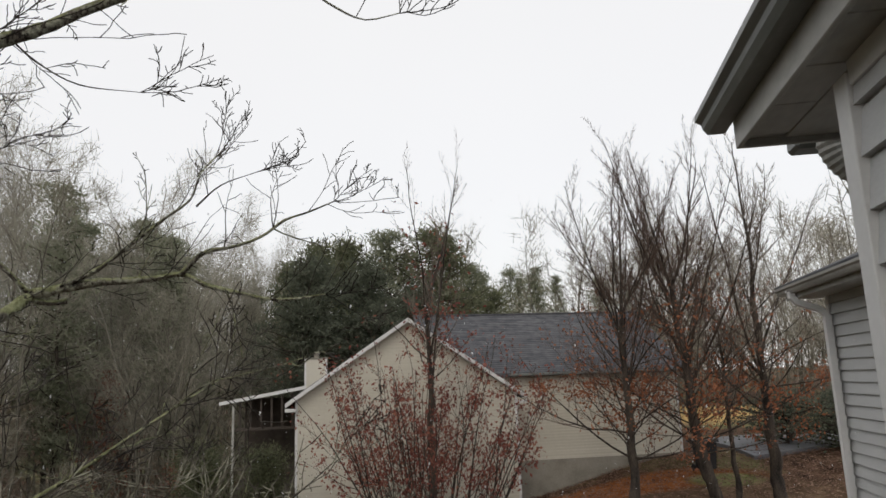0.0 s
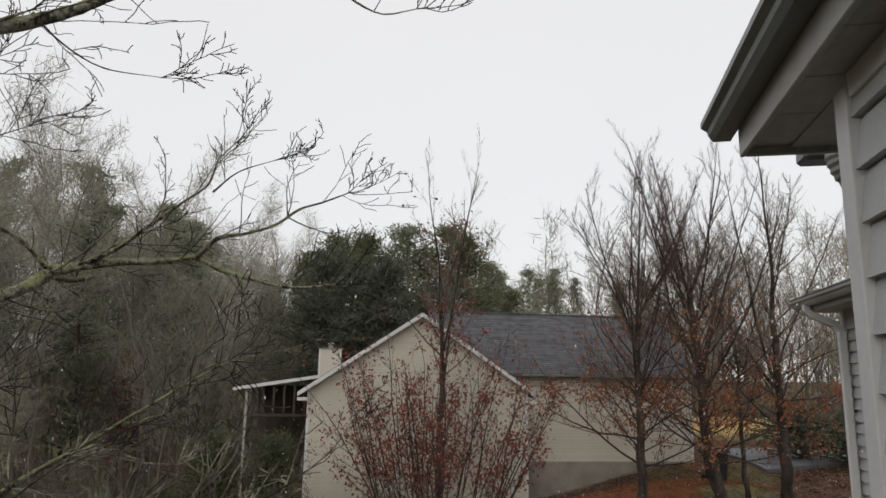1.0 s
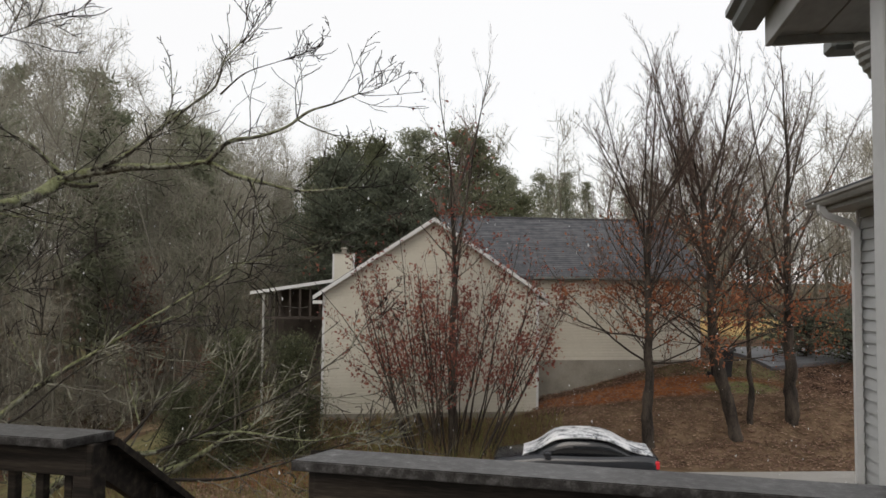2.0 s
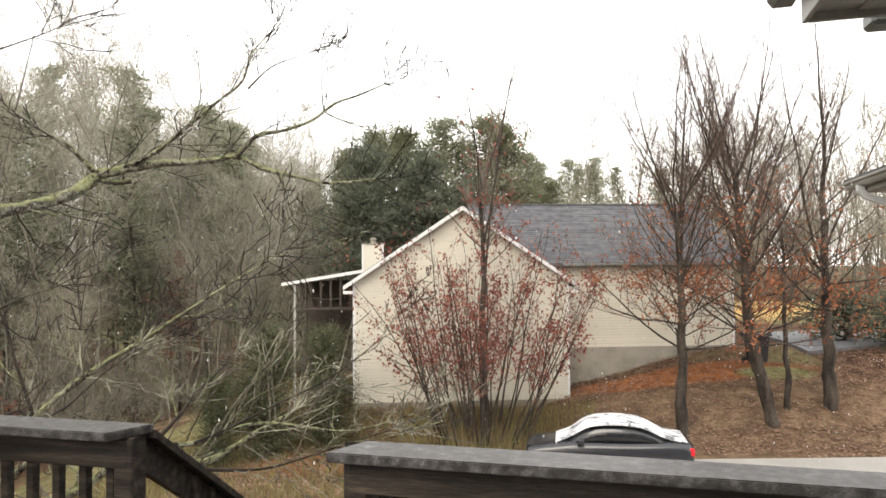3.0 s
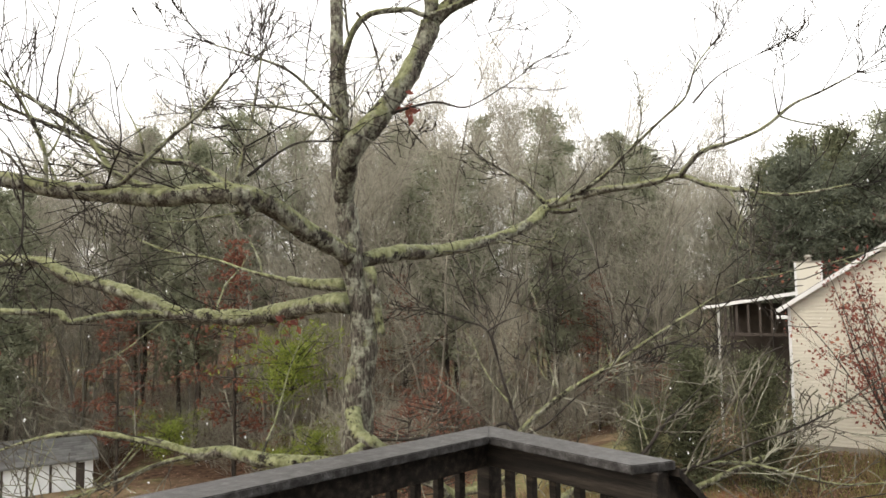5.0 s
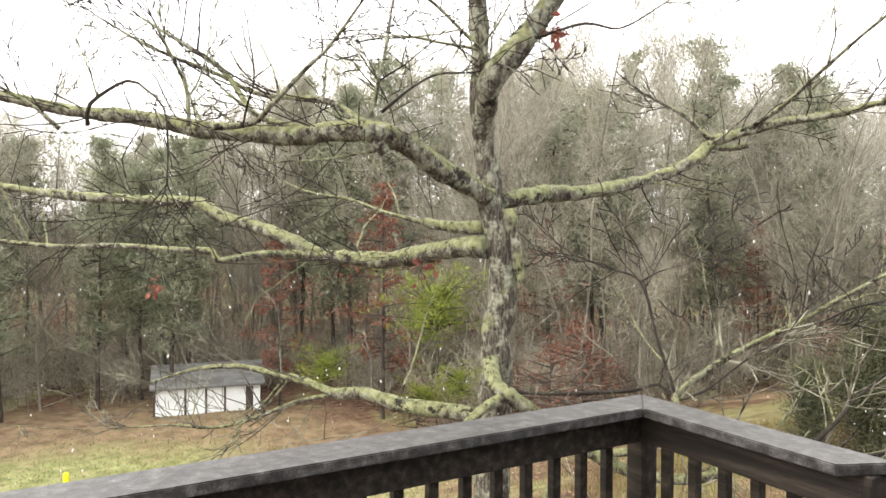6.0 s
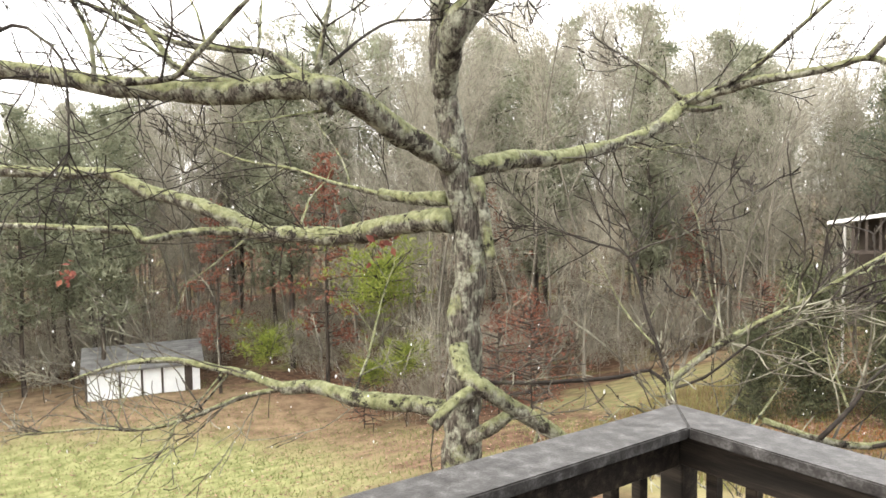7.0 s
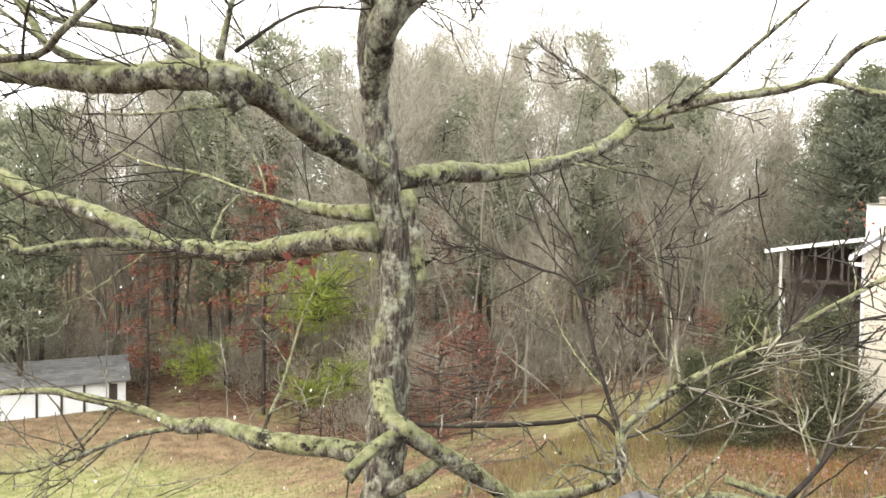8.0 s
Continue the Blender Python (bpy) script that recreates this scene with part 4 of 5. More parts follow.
    segs = [(tuple(inv @ Vector(a)), tuple(inv @ Vector(b)), max(r, 0.004), max(s, 0.0035)) for a, b, r, s in boughs[0] + boughs[1]]
    v, f = tubes(segs, 6)
    tagged(raw("boughwork", v.tolist(), f.tolist(), M_BARK_NEAR, oak, "thin lichened boughs"), kind="stuff")
    fine = [(a, b, max(r, 0.0050), max(s, 0.0036)) for level in twigs + boughs[2:] for a, b, r, s in level]
    for low, mat, label in ((True, M_TWIG_PALE, "fine pale lichened twigs"), (False, M_TWIG_NEAR, "fine dark twigs")):
        segs = [(tuple(inv @ Vector(a)), tuple(inv @ Vector(b)), r, s) for a, b, r, s in fine if (a[2] < 5.5) == low]
        v, f = tubes(segs, 3)
        tagged(raw("brushwood", v.tolist(), f.tolist(), mat, oak, label), kind="stuff")
    # a few withered leaves that still hang
    lf = []
    for c in ((-5.45, 3.64, 5.85), (-5.6, 3.6, 5.78), (-4.10, 3.78, 7.72), (-7.9, 1.9, 5.5)):
        for _ in range(14):
            lf.append((c[0] + rng.gauss(0, 0.05), c[1] + rng.gauss(0, 0.05), c[2] + rng.gauss(-0.04, 0.06)))
    v, f = leaf_faces([tuple(inv @ Vector(p)) for p in lf], 0.09, np.random.default_rng(2))
    raw("withered_leaves", v.tolist(), f.tolist(), M_LEAF_RED, oak, "withered red-brown leaves")
    return oak


M_TWIG_PALE = material("lichened_twig_bark", [(0.36, (0.03, 0.025, 0.02)), (0.5, (0.11, 0.10, 0.078)), (0.64, (0.30, 0.30, 0.23))], 0.9, 3.0, fine=18, bump=0.2)
M_TWIG_NEAR = material("grey_twig_bark", [(0.40, (0.014, 0.011, 0.009)), (0.54, (0.034, 0.028, 0.023)), (0.70, (0.11, 0.105, 0.082))], 0.9, 3.0, fine=18, bump=0.2)
near_oak()


def stemmed_shrub(seed, height, radius, label, stems, base, fan, kids, up, spread, low, first, wiggle, thin, twig_mat, leaves, leaf_mat, leaf_size, leaf_low):
    """Many wandering stems from one root, with twigs and dry leaves on their tips; at the origin."""
    rng = random.Random(seed)
    segs, tips = [[] for _ in range(3)], []
    for s in range(stems):
        a = 6.2832 * s / stems + rng.uniform(0, 1)
        k = rng.uniform(0.15, 1.0)
        root = (base * k * math.cos(a), base * k * math.sin(a), -0.2)
        grow(rng, segs, tips, root, (fan * k * math.cos(a), fan * k * math.sin(a), 1), height * rng.uniform(0.7, 1.0), radius, 0, 2, up, spread, kids, wiggle, first, low, 11)
    ob = tagged(new("shrub"), label, "shrub")
    for s in range(stems):
        v, f = tubes(segs[0][11 * s:11 * s + 11], 6)
        raw("stem", v.tolist(), f.tolist(), M_BARK, ob, smooth=True)
    v, f = tubes(segs[1], 5)
    tagged(raw("branchwork", v.tolist(), f.tolist(), M_BARK, ob), kind="stuff")
    v, f = tubes([(a, b, max(r, 0.007 * thin), max(t, 0.0055 * thin)) for a, b, r, t in segs[2]], 3)
    tagged(raw("brushwood", v.tolist(), f.tolist(), twig_mat, ob), kind="stuff")
    pts = []
    for _ in range(leaves):
        p = rng.choice(tips)[0]
        if p[2] < height * leaf_low * rng.uniform(0.3, 1.1):
            pts.append((p[0] + rng.gauss(0, 0.12), p[1] + rng.gauss(0, 0.12), p[2] + rng.gauss(-0.05, 0.12)))
    v, f = leaf_faces(pts, leaf_size, np.random.default_rng(seed))
    tagged(raw("leaves", v.tolist(), f.tolist(), leaf_mat, ob), kind="stuff")
    return ob


def stand(ob, x, y, rz=0.0, s=1.0, dz=0.0):
    ob.matrix_world = Matrix.LocRotScale((x, y, ground_z(x, y) + dz), Euler((0, 0, rz)), (s, s, s))
    return ob

def upswept_tree(seed, height, radius, fork, label, limbs=44, reach=4.2, lean=0.0, leaders=4, rise=0.24, tilt=14, leaves=0, leaf_mat=None, leaf_size=0.13,
                 leaf_top=0.62, clusters=60, thin=1.0, twig_mat=None, kids=6.4, crown=0.58, fan=(0.3, 0.72)):
    """A trunk that divides into near-upright leaders, with limbs that leave it low and sweep upwards."""
    rng = random.Random(seed)
    segs, tips = [[] for _ in range(4)], []
    stop = 0.60 * height
    n = 12
    pts = [Vector((-lean * fork, 0, -0.25))]
    for k in range(1, n + 1):
        z = stop * k / n
        side = -lean * max(0.0, fork - z) + lean * 0.25 * max(0.0, z - fork)
        pts.append(Vector((side + rng.gauss(0, 0.035), rng.gauss(0, 0.035), z)))

    def girth(z):
        return radius * (1.18 - 0.30 * min(1, z / fork)) if z < fork else radius * (0.88 - 0.60 * (z - fork) / (height - fork))

    for i in range(leaders):
        k = n - rng.randint(0, 5) if i else n
        a = 6.2832 * i / leaders + rng.uniform(0, 1)
        w = rng.uniform(*fan)
        d = Vector((w * math.cos(a), w * math.sin(a), 1))
        grow(rng, segs, tips, pts[k], d, (height - pts[k].z) * rng.uniform(0.86, 1.0), girth(pts[k].z) * (0.6 if i == 0 else 0.36), 1, 3, 0.14, 0.55, kids * 2.1, 0.06, 0.34, 0.12, 11)
    for i in range(limbs):
        k = (i + rng.random()) / limbs
        z = fork + (crown * height - fork) * k ** 1.15
        q = min(n - 0.001, z / stop * n)
        root = pts[int(q)].lerp(pts[int(q) + 1], q - int(q))
        a = 2.4 * i + rng.uniform(-0.5, 0.5)
        e = radians(min(72, tilt + 40 * k + rng.gauss(0, 9)))
        d = Vector((math.cos(a) * math.cos(e), math.sin(a) * math.cos(e), math.sin(e)))
        grow(rng, segs, tips, root, d, reach * (1.05 - 0.35 * k) * rng.uniform(0.7, 1.2), girth(root.z) * rng.uniform(0.14, 0.27), 1, 3, rise, 0.66, kids, 0.085, 0.42, 0.16, 8)
    ob = tagged(new("tree"), label, "tree")
    v, f, line, radii = curve_tube(pts, radius * 1.2, radius * 0.42, 10, 0.16, seed)
    raw("trunk", v, f, M_BARK, ob, smooth=True)
    v, f = tubes([(a, b, max(r, 0.006), max(t, 0.004)) for a, b, r, t in segs[1]], 5)
    tagged(raw("branchwork", v.tolist(), f.tolist(), M_BARK, ob, smooth=True), kind="stuff")
    v, f = tubes([(a, b, max(r, 0.0055 * thin), max(t, 0.0036 * thin)) for lv in segs[2:] for a, b, r, t in lv], 3)
    tagged(raw("brushwood", v.tolist(), f.tolist(), twig_mat or M_TWIG, ob), kind="stuff")
    if leaves:
        pool = [p for p, d in tips if p[2] < leaf_top * height]
        low = sorted(pool, key=lambda p: p[2])[:max(1, int(len(pool) * 0.32))]
        spots = []
        for _ in range(clusters):
            c, w = rng.choice(low), rng.uniform(0.10, 0.30)
            spots += [(c[0] + rng.gauss(0, w), c[1] + rng.gauss(0, w), c[2] + rng.gauss(-0.06, w * 0.7)) for _ in range(int(leaves * 0.6 / clusters * rng.uniform(0.3, 1.7)))]
        for _ in range(int(leaves * 0.4)):
            c = rng.choice(pool)
            spots.append((c[0] + rng.gauss(0, 0.10), c[1] + rng.gauss(0, 0.10), c[2] + rng.gauss(-0.05, 0.10)))
        v, f = leaf_faces(spots, leaf_size, np.random.default_rng(seed))
        tagged(raw("leaves", v.tolist(), f.tolist(), leaf_mat, ob, "dry curled leaves"), kind="stuff")
    return ob


M_TWIG_RED = material("reddish_twigs", [(0.3, (0.055, 0.036, 0.029)), (0.7, (0.125, 0.088, 0.07))], 0.9, 0.8, fine=6, bump=0, per_island=0.3)
# trees on the bank in front of the neighbour's house
stand(upswept_tree(3, 12.6, 0.17, 2.7, "bare upswept tree with rusty leaves on low branches", limbs=38, reach=4.6, leaders=9, kids=7.2, leaves=1900, leaf_mat=M_LEAF_ORANGE, twig_mat=M_TWIG_RED, thin=0.95), 6.3, 22.3, 0.4)
stand(upswept_tree(8, 13.9, 0.20, 2.6, "tall bare upswept tree with rusty leaves above its leaning trunk", limbs=42, reach=4.9, lean=-0.27, leaders=11, kids=7.2, leaves=1900, leaf_mat=M_LEAF_ORANGE, twig_mat=M_TWIG_RED, thin=0.95), 8.74, 22.8, 0.0)
stand(upswept_tree(5, 9.0, 0.10, 4.6, "slender bare tree beside the grassy bank", limbs=16, reach=2.2, leaders=2, leaves=160, leaf_mat=M_LEAF_ORANGE, kids=5.0), 10.1, 23.5, 1.0)
stand(upswept_tree(21, 13.2, 0.19, 3.4, "bare tree with upswept branches by the driveway", limbs=26, reach=4.0, lean=0.05, leaders=6, leaves=700, leaf_mat=M_LEAF_ORANGE, leaf_top=0.45, clusters=22, kids=5.6), 11.5, 23.5, 4.0)
# the slim tree and the red-leaved thicket in front of the gable
stand(upswept_tree(14, 13.7, 0.135, 5.6, "slim bare tree rising before the cream gable", limbs=16, reach=2.5, leaders=4, rise=0.30, tilt=30, fan=(0.06, 0.26), thin=0.9, leaves=520, leaf_mat=M_LEAF_RED, leaf_size=0.14, leaf_top=0.86, clusters=30, kids=4.4, crown=0.60), -0.25, 22.4, 0.0)
stand(stemmed_shrub(31, 7.4, 0.034, "many-stemmed shrub with dry dark red leaves", stems=46, base=1.5, fan=0.50, kids=5.5, up=0.10, spread=0.62, low=0.36, first=0.30, wiggle=0.055, thin=0.9, twig_mat=M_TWIG_RED, leaves=12500, leaf_mat=M_LEAF_RED, leaf_size=0.12, leaf_low=1.0), -0.35, 21.9, 0.0)


# ---- the woods ----
def woods_template(seed, height, radius, top=2, kids=7.2, up=0.16, spread=0.7, low=0.2, thin=0.013):
    rng = random.Random(seed)
    segs, tips = [[] for _ in range(top + 1)], []
    grow(rng, segs, tips, (0, 0, -0.3), (rng.gauss(0, 0.05), rng.gauss(0, 0.05), 1), height, radius, 0, top, up, spread, kids, 0.08, 0.42, low, 9)
    flat = [(a, b, max(r, thin), max(s, thin * 0.8)) for lv in segs for a, b, r, s in lv]
    return tubes(flat, 3)


def twig_sprays(seed, template, n, size, width=0.018):
    """Hair-fine twigs round the outer wood of a template: single narrow blades that fan up and out."""
    nrng = np.random.default_rng(seed)
    v = template[0]
    top = v[:, 2].max()
    pool = v[(np.hypot(v[:, 0], v[:, 1]) > 0.03 * top) | (v[:, 2] > 0.7 * top)]
    c = pool[nrng.integers(0, len(pool), n)] + nrng.normal(size=(n, 3)) * size * 0.35
    d = nrng.normal(size=(n, 3)) * 0.6
    d[:, 2] += 0.55
    d[:, :2] += 0.5 * c[:, :2] / (np.linalg.norm(c[:, :2], axis=1, keepdims=True) + 0.3)
    d /= np.linalg.norm(d, axis=1, keepdims=True)
    b = np.cross(d, nrng.normal(size=(n, 3)))
    b /= np.linalg.norm(b, axis=1, keepdims=True)
    ln = size * nrng.uniform(0.5, 1.3, size=(n, 1))
    w = np.stack([c - b * width, c + b * width, c + d * ln], axis=1).reshape(-1, 3)
    return w, np.arange(3 * n).reshape(-1, 3)


def scatter(name, label, category, templates, places, mat):
    """Copies of the templates at (x, y, turn, size), joined into one object of uncountable stuff."""
    vs, fs, base = [], [], 0
    for i, (x, y, a, s) in enumerate(places):
        v, f = templates[i % len(templates)]
        c, q = math.cos(a), math.sin(a)
        w = np.empty_like(v)
        w[:, 0] = (v[:, 0] * c - v[:, 1] * q) * s + x
        w[:, 1] = (v[:, 0] * q + v[:, 1] * c) * s + y
        w[:, 2] = v[:, 2] * s + ground_z(max(-130, min(60, x)), min(120, y))
        vs.append(w)
        fs.append(f + base)
        base += len(v)
    v, f = np.concatenate(vs), np.concatenate(fs)
    me = bpy.data.meshes.new(name)
    k = f.shape[1]
    me.vertices.add(len(v))
    me.vertices.foreach_set("co", v.astype(np.float32).ravel())
    me.loops.add(f.size)
    me.loops.foreach_set("vertex_index", f.astype(np.int32).ravel())
    me.polygons.add(len(f))
    me.polygons.foreach_set("loop_start", np.arange(0, f.size, k, dtype=np.int32))
    me.update(calc_edges=True)
    me.materials.append(mat)
    return tagged(new(name, me), label, category, kind="stuff")


def woods_edge(b):
    """How far off the woods begin, by compass bearing west of north in degrees."""
    if b > 60:
        return 50
    if b > 47:
        return 27 + (b - 47) * 1.8
    if b > 40:
        return 31
    if b > 20:
        return 36
    return 40


def woods_places(seed, n, b0, b1, far, near=None, power=1.0):
    rng = random.Random(seed)
    out = []
    while len(out) < n:
        b = rng.uniform(b0, b1)
        d0 = near if near else woods_edge(b)
        d = d0 + (far - d0) * rng.random() ** power
        a = radians(b)
        out.append((-d * math.sin(a), d * math.cos(a), rng.uniform(0, 6.28), rng.uniform(0.7, 1.15)))
    return out


def to_skyline(places, seed, height, low=0.7):
    """Sizes so that the woods stand tall in the middle and lower towards both ends."""
    rng = random.Random(seed)
    out = []
    for x, y, a, q in places:
        b, d = math.degrees(math.atan2(-x, y)), math.hypot(x, y)
        elev = 9.5 + 4.5 * smooth((b - 17) / 12) - 6.5 * smooth((b - 63) / 9)
        out.append((x, y, a, (6 + d * math.tan(radians(elev * rng.uniform(low, 1.06))) - ground_z(max(-130, x), min(120, y))) / height))
    return out


BARE = [woods_template(40 + i, 14 + 1.0 * i, 0.075 + 0.010 * i, low=0.12 + 0.05 * i) for i in range(5)]
GROVE = to_skyline(woods_places(1, 300, 12, 118, 84, power=1.0), 3, 16.5)
scatter("bare_woods", "dense grey-brown bare winter woods beyond the yard", "woods", BARE, GROVE, M_WOODS)
scatter("fine_twigs", "fine pale twigs in the crowns of the woods", "twigs", [twig_sprays(90 + i, t, 1500, 0.9, 0.014) for i, t in enumerate(BARE)], GROVE, M_SPRAY)
FARB = [woods_template(60 + i, 15, 0.13, kids=4.2, thin=0.036) for i in range(3)]
FAR = woods_places(2, 150, 10, 125, 140, near=84) + woods_places(3, 130, -50, 12, 110, near=58) + [(x, y, a, 0.7) for x, y, a, q in woods_places(6, 130, -52, -16, 66, near=46)]
scatter("far_woods", "hazy bare woods on the far rise", "woods", FARB, FAR, M_WOODS)
scatter("fine_twigs", "fine pale twigs on the far woods", "twigs", [twig_sprays(95 + i, t, 260, 1.6, 0.03) for i, t in enumerate(FARB)], FAR, M_SPRAY)
BRUSH = [woods_template(80 + i, 3.8, 0.03, kids=4.0, up=0.12, spread=0.9, low=0.02, thin=0.014) for i in range(4)]
THICKET = woods_places(4, 560, 12, 104, 66, power=1.1)
scatter("undergrowth", "tangled brown undergrowth at the edge of the woods", "undergrowth", BRUSH, THICKET, M_TWIG)
scatter("fine_twigs", "fine grey-brown twigs of the undergrowth", "twigs", [twig_sprays(70 + i, t, 160, 0.9, 0.014) for i, t in enumerate(BRUSH)], THICKET + woods_places(12, 300, 14, 104, 78, power=0.8), M_SPRAY)
scatter("undergrowth", "brown brush beyond the driveway", "undergrowth", BRUSH, [(x, y, a, 1.6 * q) for x, y, a, q in woods_places(7, 150, -52, -12, 72, near=52)], M_WOODS)
scatter("red_undergrowth", "reddish bare brush among the trunks", "undergrowth", BRUSH, woods_places(5, 200, 35, 84, 70, power=1.2), M_TWIG_RED)


def pine(name, label, seed, height, radius, crown0, width, mat, limbs=60, tufts=7, needles=26, size=0.5, narrow=2.0):
    """A loblolly-like pine: bare lower trunk, wandering limbs, flat ragged tufts of needles along them."""
    rng = random.Random(seed)
    ob = tagged(new(name), label, "tree")
    lx, ly = rng.gauss(0, 0.02), rng.gauss(0, 0.02)
    axis = [(lx * height * k / 9 + rng.gauss(0, 0.10) * (k > 0), ly * height * k / 9 + rng.gauss(0, 0.10) * (k > 0), height * k / 9 - 0.3 * (k == 0)) for k in range(10)]
    v, f = tubes([(axis[k], axis[k + 1], radius * (1 - k / 9.6), radius * (1 - (k + 1) / 9.6)) for k in range(9)], 7)
    raw("trunk", v.tolist(), f.tolist(), M_BARK, ob, smooth=True)
    segs, pts = [], []
    for i in range(limbs):
        k = (i + rng.random()) / limbs
        h = crown0 + (1.02 - crown0) * k
        q = min(8.999, h * 9)
        a0, a1 = axis[int(q)], axis[int(q) + 1]
        root = [a0[j] + (a1[j] - a0[j]) * (q - int(q)) for j in range(3)]
        reach = width * (0.55 + 0.45 * min(1, k / 0.35)) * max(0.10, 1 - k ** narrow) ** 0.7 * rng.uniform(0.25, 1.35)
        a = rng.uniform(0, 6.28)
        end = (root[0] + reach * math.cos(a), root[1] + reach * math.sin(a), root[2] + reach * rng.uniform(-0.05, 0.75))
        segs.append((tuple(root), end, 0.05, 0.015))
        for _ in range(tufts):
            t = rng.uniform(0.25, 1.12)
            wob = 0.10 + 0.14 * reach
            c = [root[j] + (end[j] - root[j]) * t + rng.gauss(0, wob) for j in range(3)]
            sp = rng.uniform(0.16, 0.5)
            for _ in range(int(needles * rng.uniform(0.4, 1.4))):
                pts.append((c[0] + rng.gauss(0, sp), c[1] + rng.gauss(0, sp), c[2] + rng.gauss(0, sp * 0.5)))
    v, f = tubes(segs, 4)
    tagged(raw("branchwork", v.tolist(), f.tolist(), M_BARK, ob), kind="stuff")
    v, f = needle_faces(pts, size, np.random.default_rng(seed))
    tagged(raw("crown", v.tolist(), f.tolist(), mat, ob), kind="stuff")
    return ob


def clump_tree(name, label, seed, height, radius, crown0, width, count, size, mat, limbs=26, top_round=0.6, gaps=0.0, category="tree"):
    """An evergreen: a trunk, drooping limbs and a crown of small needle tufts gathered round them."""
    rng = random.Random(seed)
    nrng = np.random.default_rng(seed)
    ob = tagged(new(name), label, category)
    trunk = [((0, 0, -0.3 + height * i / 8), (rng.gauss(0, 0.03), rng.gauss(0, 0.03), height * (i + 1) / 8), radius * (1 - i / 8.6), radius * (1 - (i + 1) / 8.6)) for i in range(8)]
    v, f = tubes(trunk, 7)
    raw("trunk", v.tolist(), f.tolist(), M_BARK, ob, smooth=True)
    segs, pts = [], []
    per = count // limbs
    for i in range(limbs):
        h = crown0 + (1 - crown0) * (i + rng.random()) / limbs
        k = (h - crown0) / (1 - crown0)
        reach = width * (math.sin(math.pi * min(1, 0.18 + k * (0.82 + 0.2 * (1 - top_round)))) ** 0.8 + 0.08) * rng.uniform(0.6, 1.15)
        a = rng.uniform(0, 6.28)
        z0 = h * height
        end = (reach * math.cos(a), reach * math.sin(a), z0 + reach * rng.uniform(-0.15, 0.35))
        segs.append(((0, 0, z0), end, 0.05, 0.015))
        tufts = 3 + int(reach * 2)
        for _ in range(tufts):
            t = rng.uniform(0.35, 1.05)
            c = (end[0] * t + rng.gauss(0, 0.25), end[1] * t + rng.gauss(0, 0.25), z0 + (end[2] - z0) * t + rng.gauss(0, 0.2))
            spread = rng.uniform(0.18, 0.42) * (1 - gaps * 0.4) * width / 2.5
            for _ in range(per // tufts):
                pts.append((c[0] + rng.gauss(0, spread), c[1] + rng.gauss(0, spread), c[2] + rng.gauss(0, spread * 0.6)))
    v, f = tubes(segs, 4)
    tagged(raw("branchwork", v.tolist(), f.tolist(), M_BARK, ob), kind="stuff")
    v, f = leaf_faces(pts, size, nrng, droop=0.1)
    tagged(raw("crown", v.tolist(), f.tolist(), mat, ob), kind="stuff")
    return ob


def put(ob, places, group=""):
    """The first place takes the tree itself, the others copies."""
    if group:
        ob["group"] = group
    for i, (x, y, a, s) in enumerate(places):
        m = Matrix.LocRotScale((x, y, ground_z(x, y)), Euler((0, 0, a)), None)
        if i == 0:
            first = m
            continue
        c = copy_thing(ob, m)
        c.scale = (s, s, s)
    ob.matrix_world = first
    ob.scale = (places[0][3],) * 3


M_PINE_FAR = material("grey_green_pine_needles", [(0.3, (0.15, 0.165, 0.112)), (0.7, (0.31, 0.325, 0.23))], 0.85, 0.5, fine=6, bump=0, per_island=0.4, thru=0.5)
M_PINE_OLIVE = material("olive_pine_needles", [(0.3, (0.10, 0.112, 0.066)), (0.7, (0.22, 0.23, 0.14))], 0.85, 0.5, fine=6, bump=0, per_island=0.4, thru=0.5)
put(pine("evergreen_tree", "dense dark evergreen behind the neighbour's house", 5, 11.6, 0.24, 0.06, 3.9, M_PINE, limbs=150, tufts=9, needles=16, size=0.34, narrow=1.7), [(-6.9, 37, 0, 1.0), (-4.2, 39, 2, 1.0), (-1.4, 41, 3, 0.9)], "evergreens behind the house")
BEHIND = "pines behind the house"
put(pine("pine_tree", "full olive-green pine above the neighbour's roof", 6, 14.6, 0.2, 0.12, 3.6, M_PINE_OLIVE, limbs=110, tufts=7, needles=13, size=0.42), [(-8.4, 46, 0, 1.0), (-1.0, 47, 1.4, 1.06), (4.2, 52, 2.2, 0.72), (-13.4, 50, 4, 0.88)], BEHIND)
put(pine("pine_tree", "dense ragged pine above the neighbour's roof", 16, 14.8, 0.2, 0.10, 3.3, M_PINE_OLIVE, limbs=110, tufts=7, needles=13, size=0.42, narrow=1.5), [(-5.9, 45, 0, 0.98), (1.2, 48, 1.2, 1.0), (-10.8, 48, 3.0, 0.98), (6.4, 58, 1.0, 0.5)], BEHIND)
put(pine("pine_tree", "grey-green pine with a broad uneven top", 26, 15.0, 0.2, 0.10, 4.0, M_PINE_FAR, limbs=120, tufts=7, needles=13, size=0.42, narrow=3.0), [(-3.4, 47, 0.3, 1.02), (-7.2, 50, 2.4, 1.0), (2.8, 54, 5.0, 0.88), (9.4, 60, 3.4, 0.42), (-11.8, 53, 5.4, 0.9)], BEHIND)


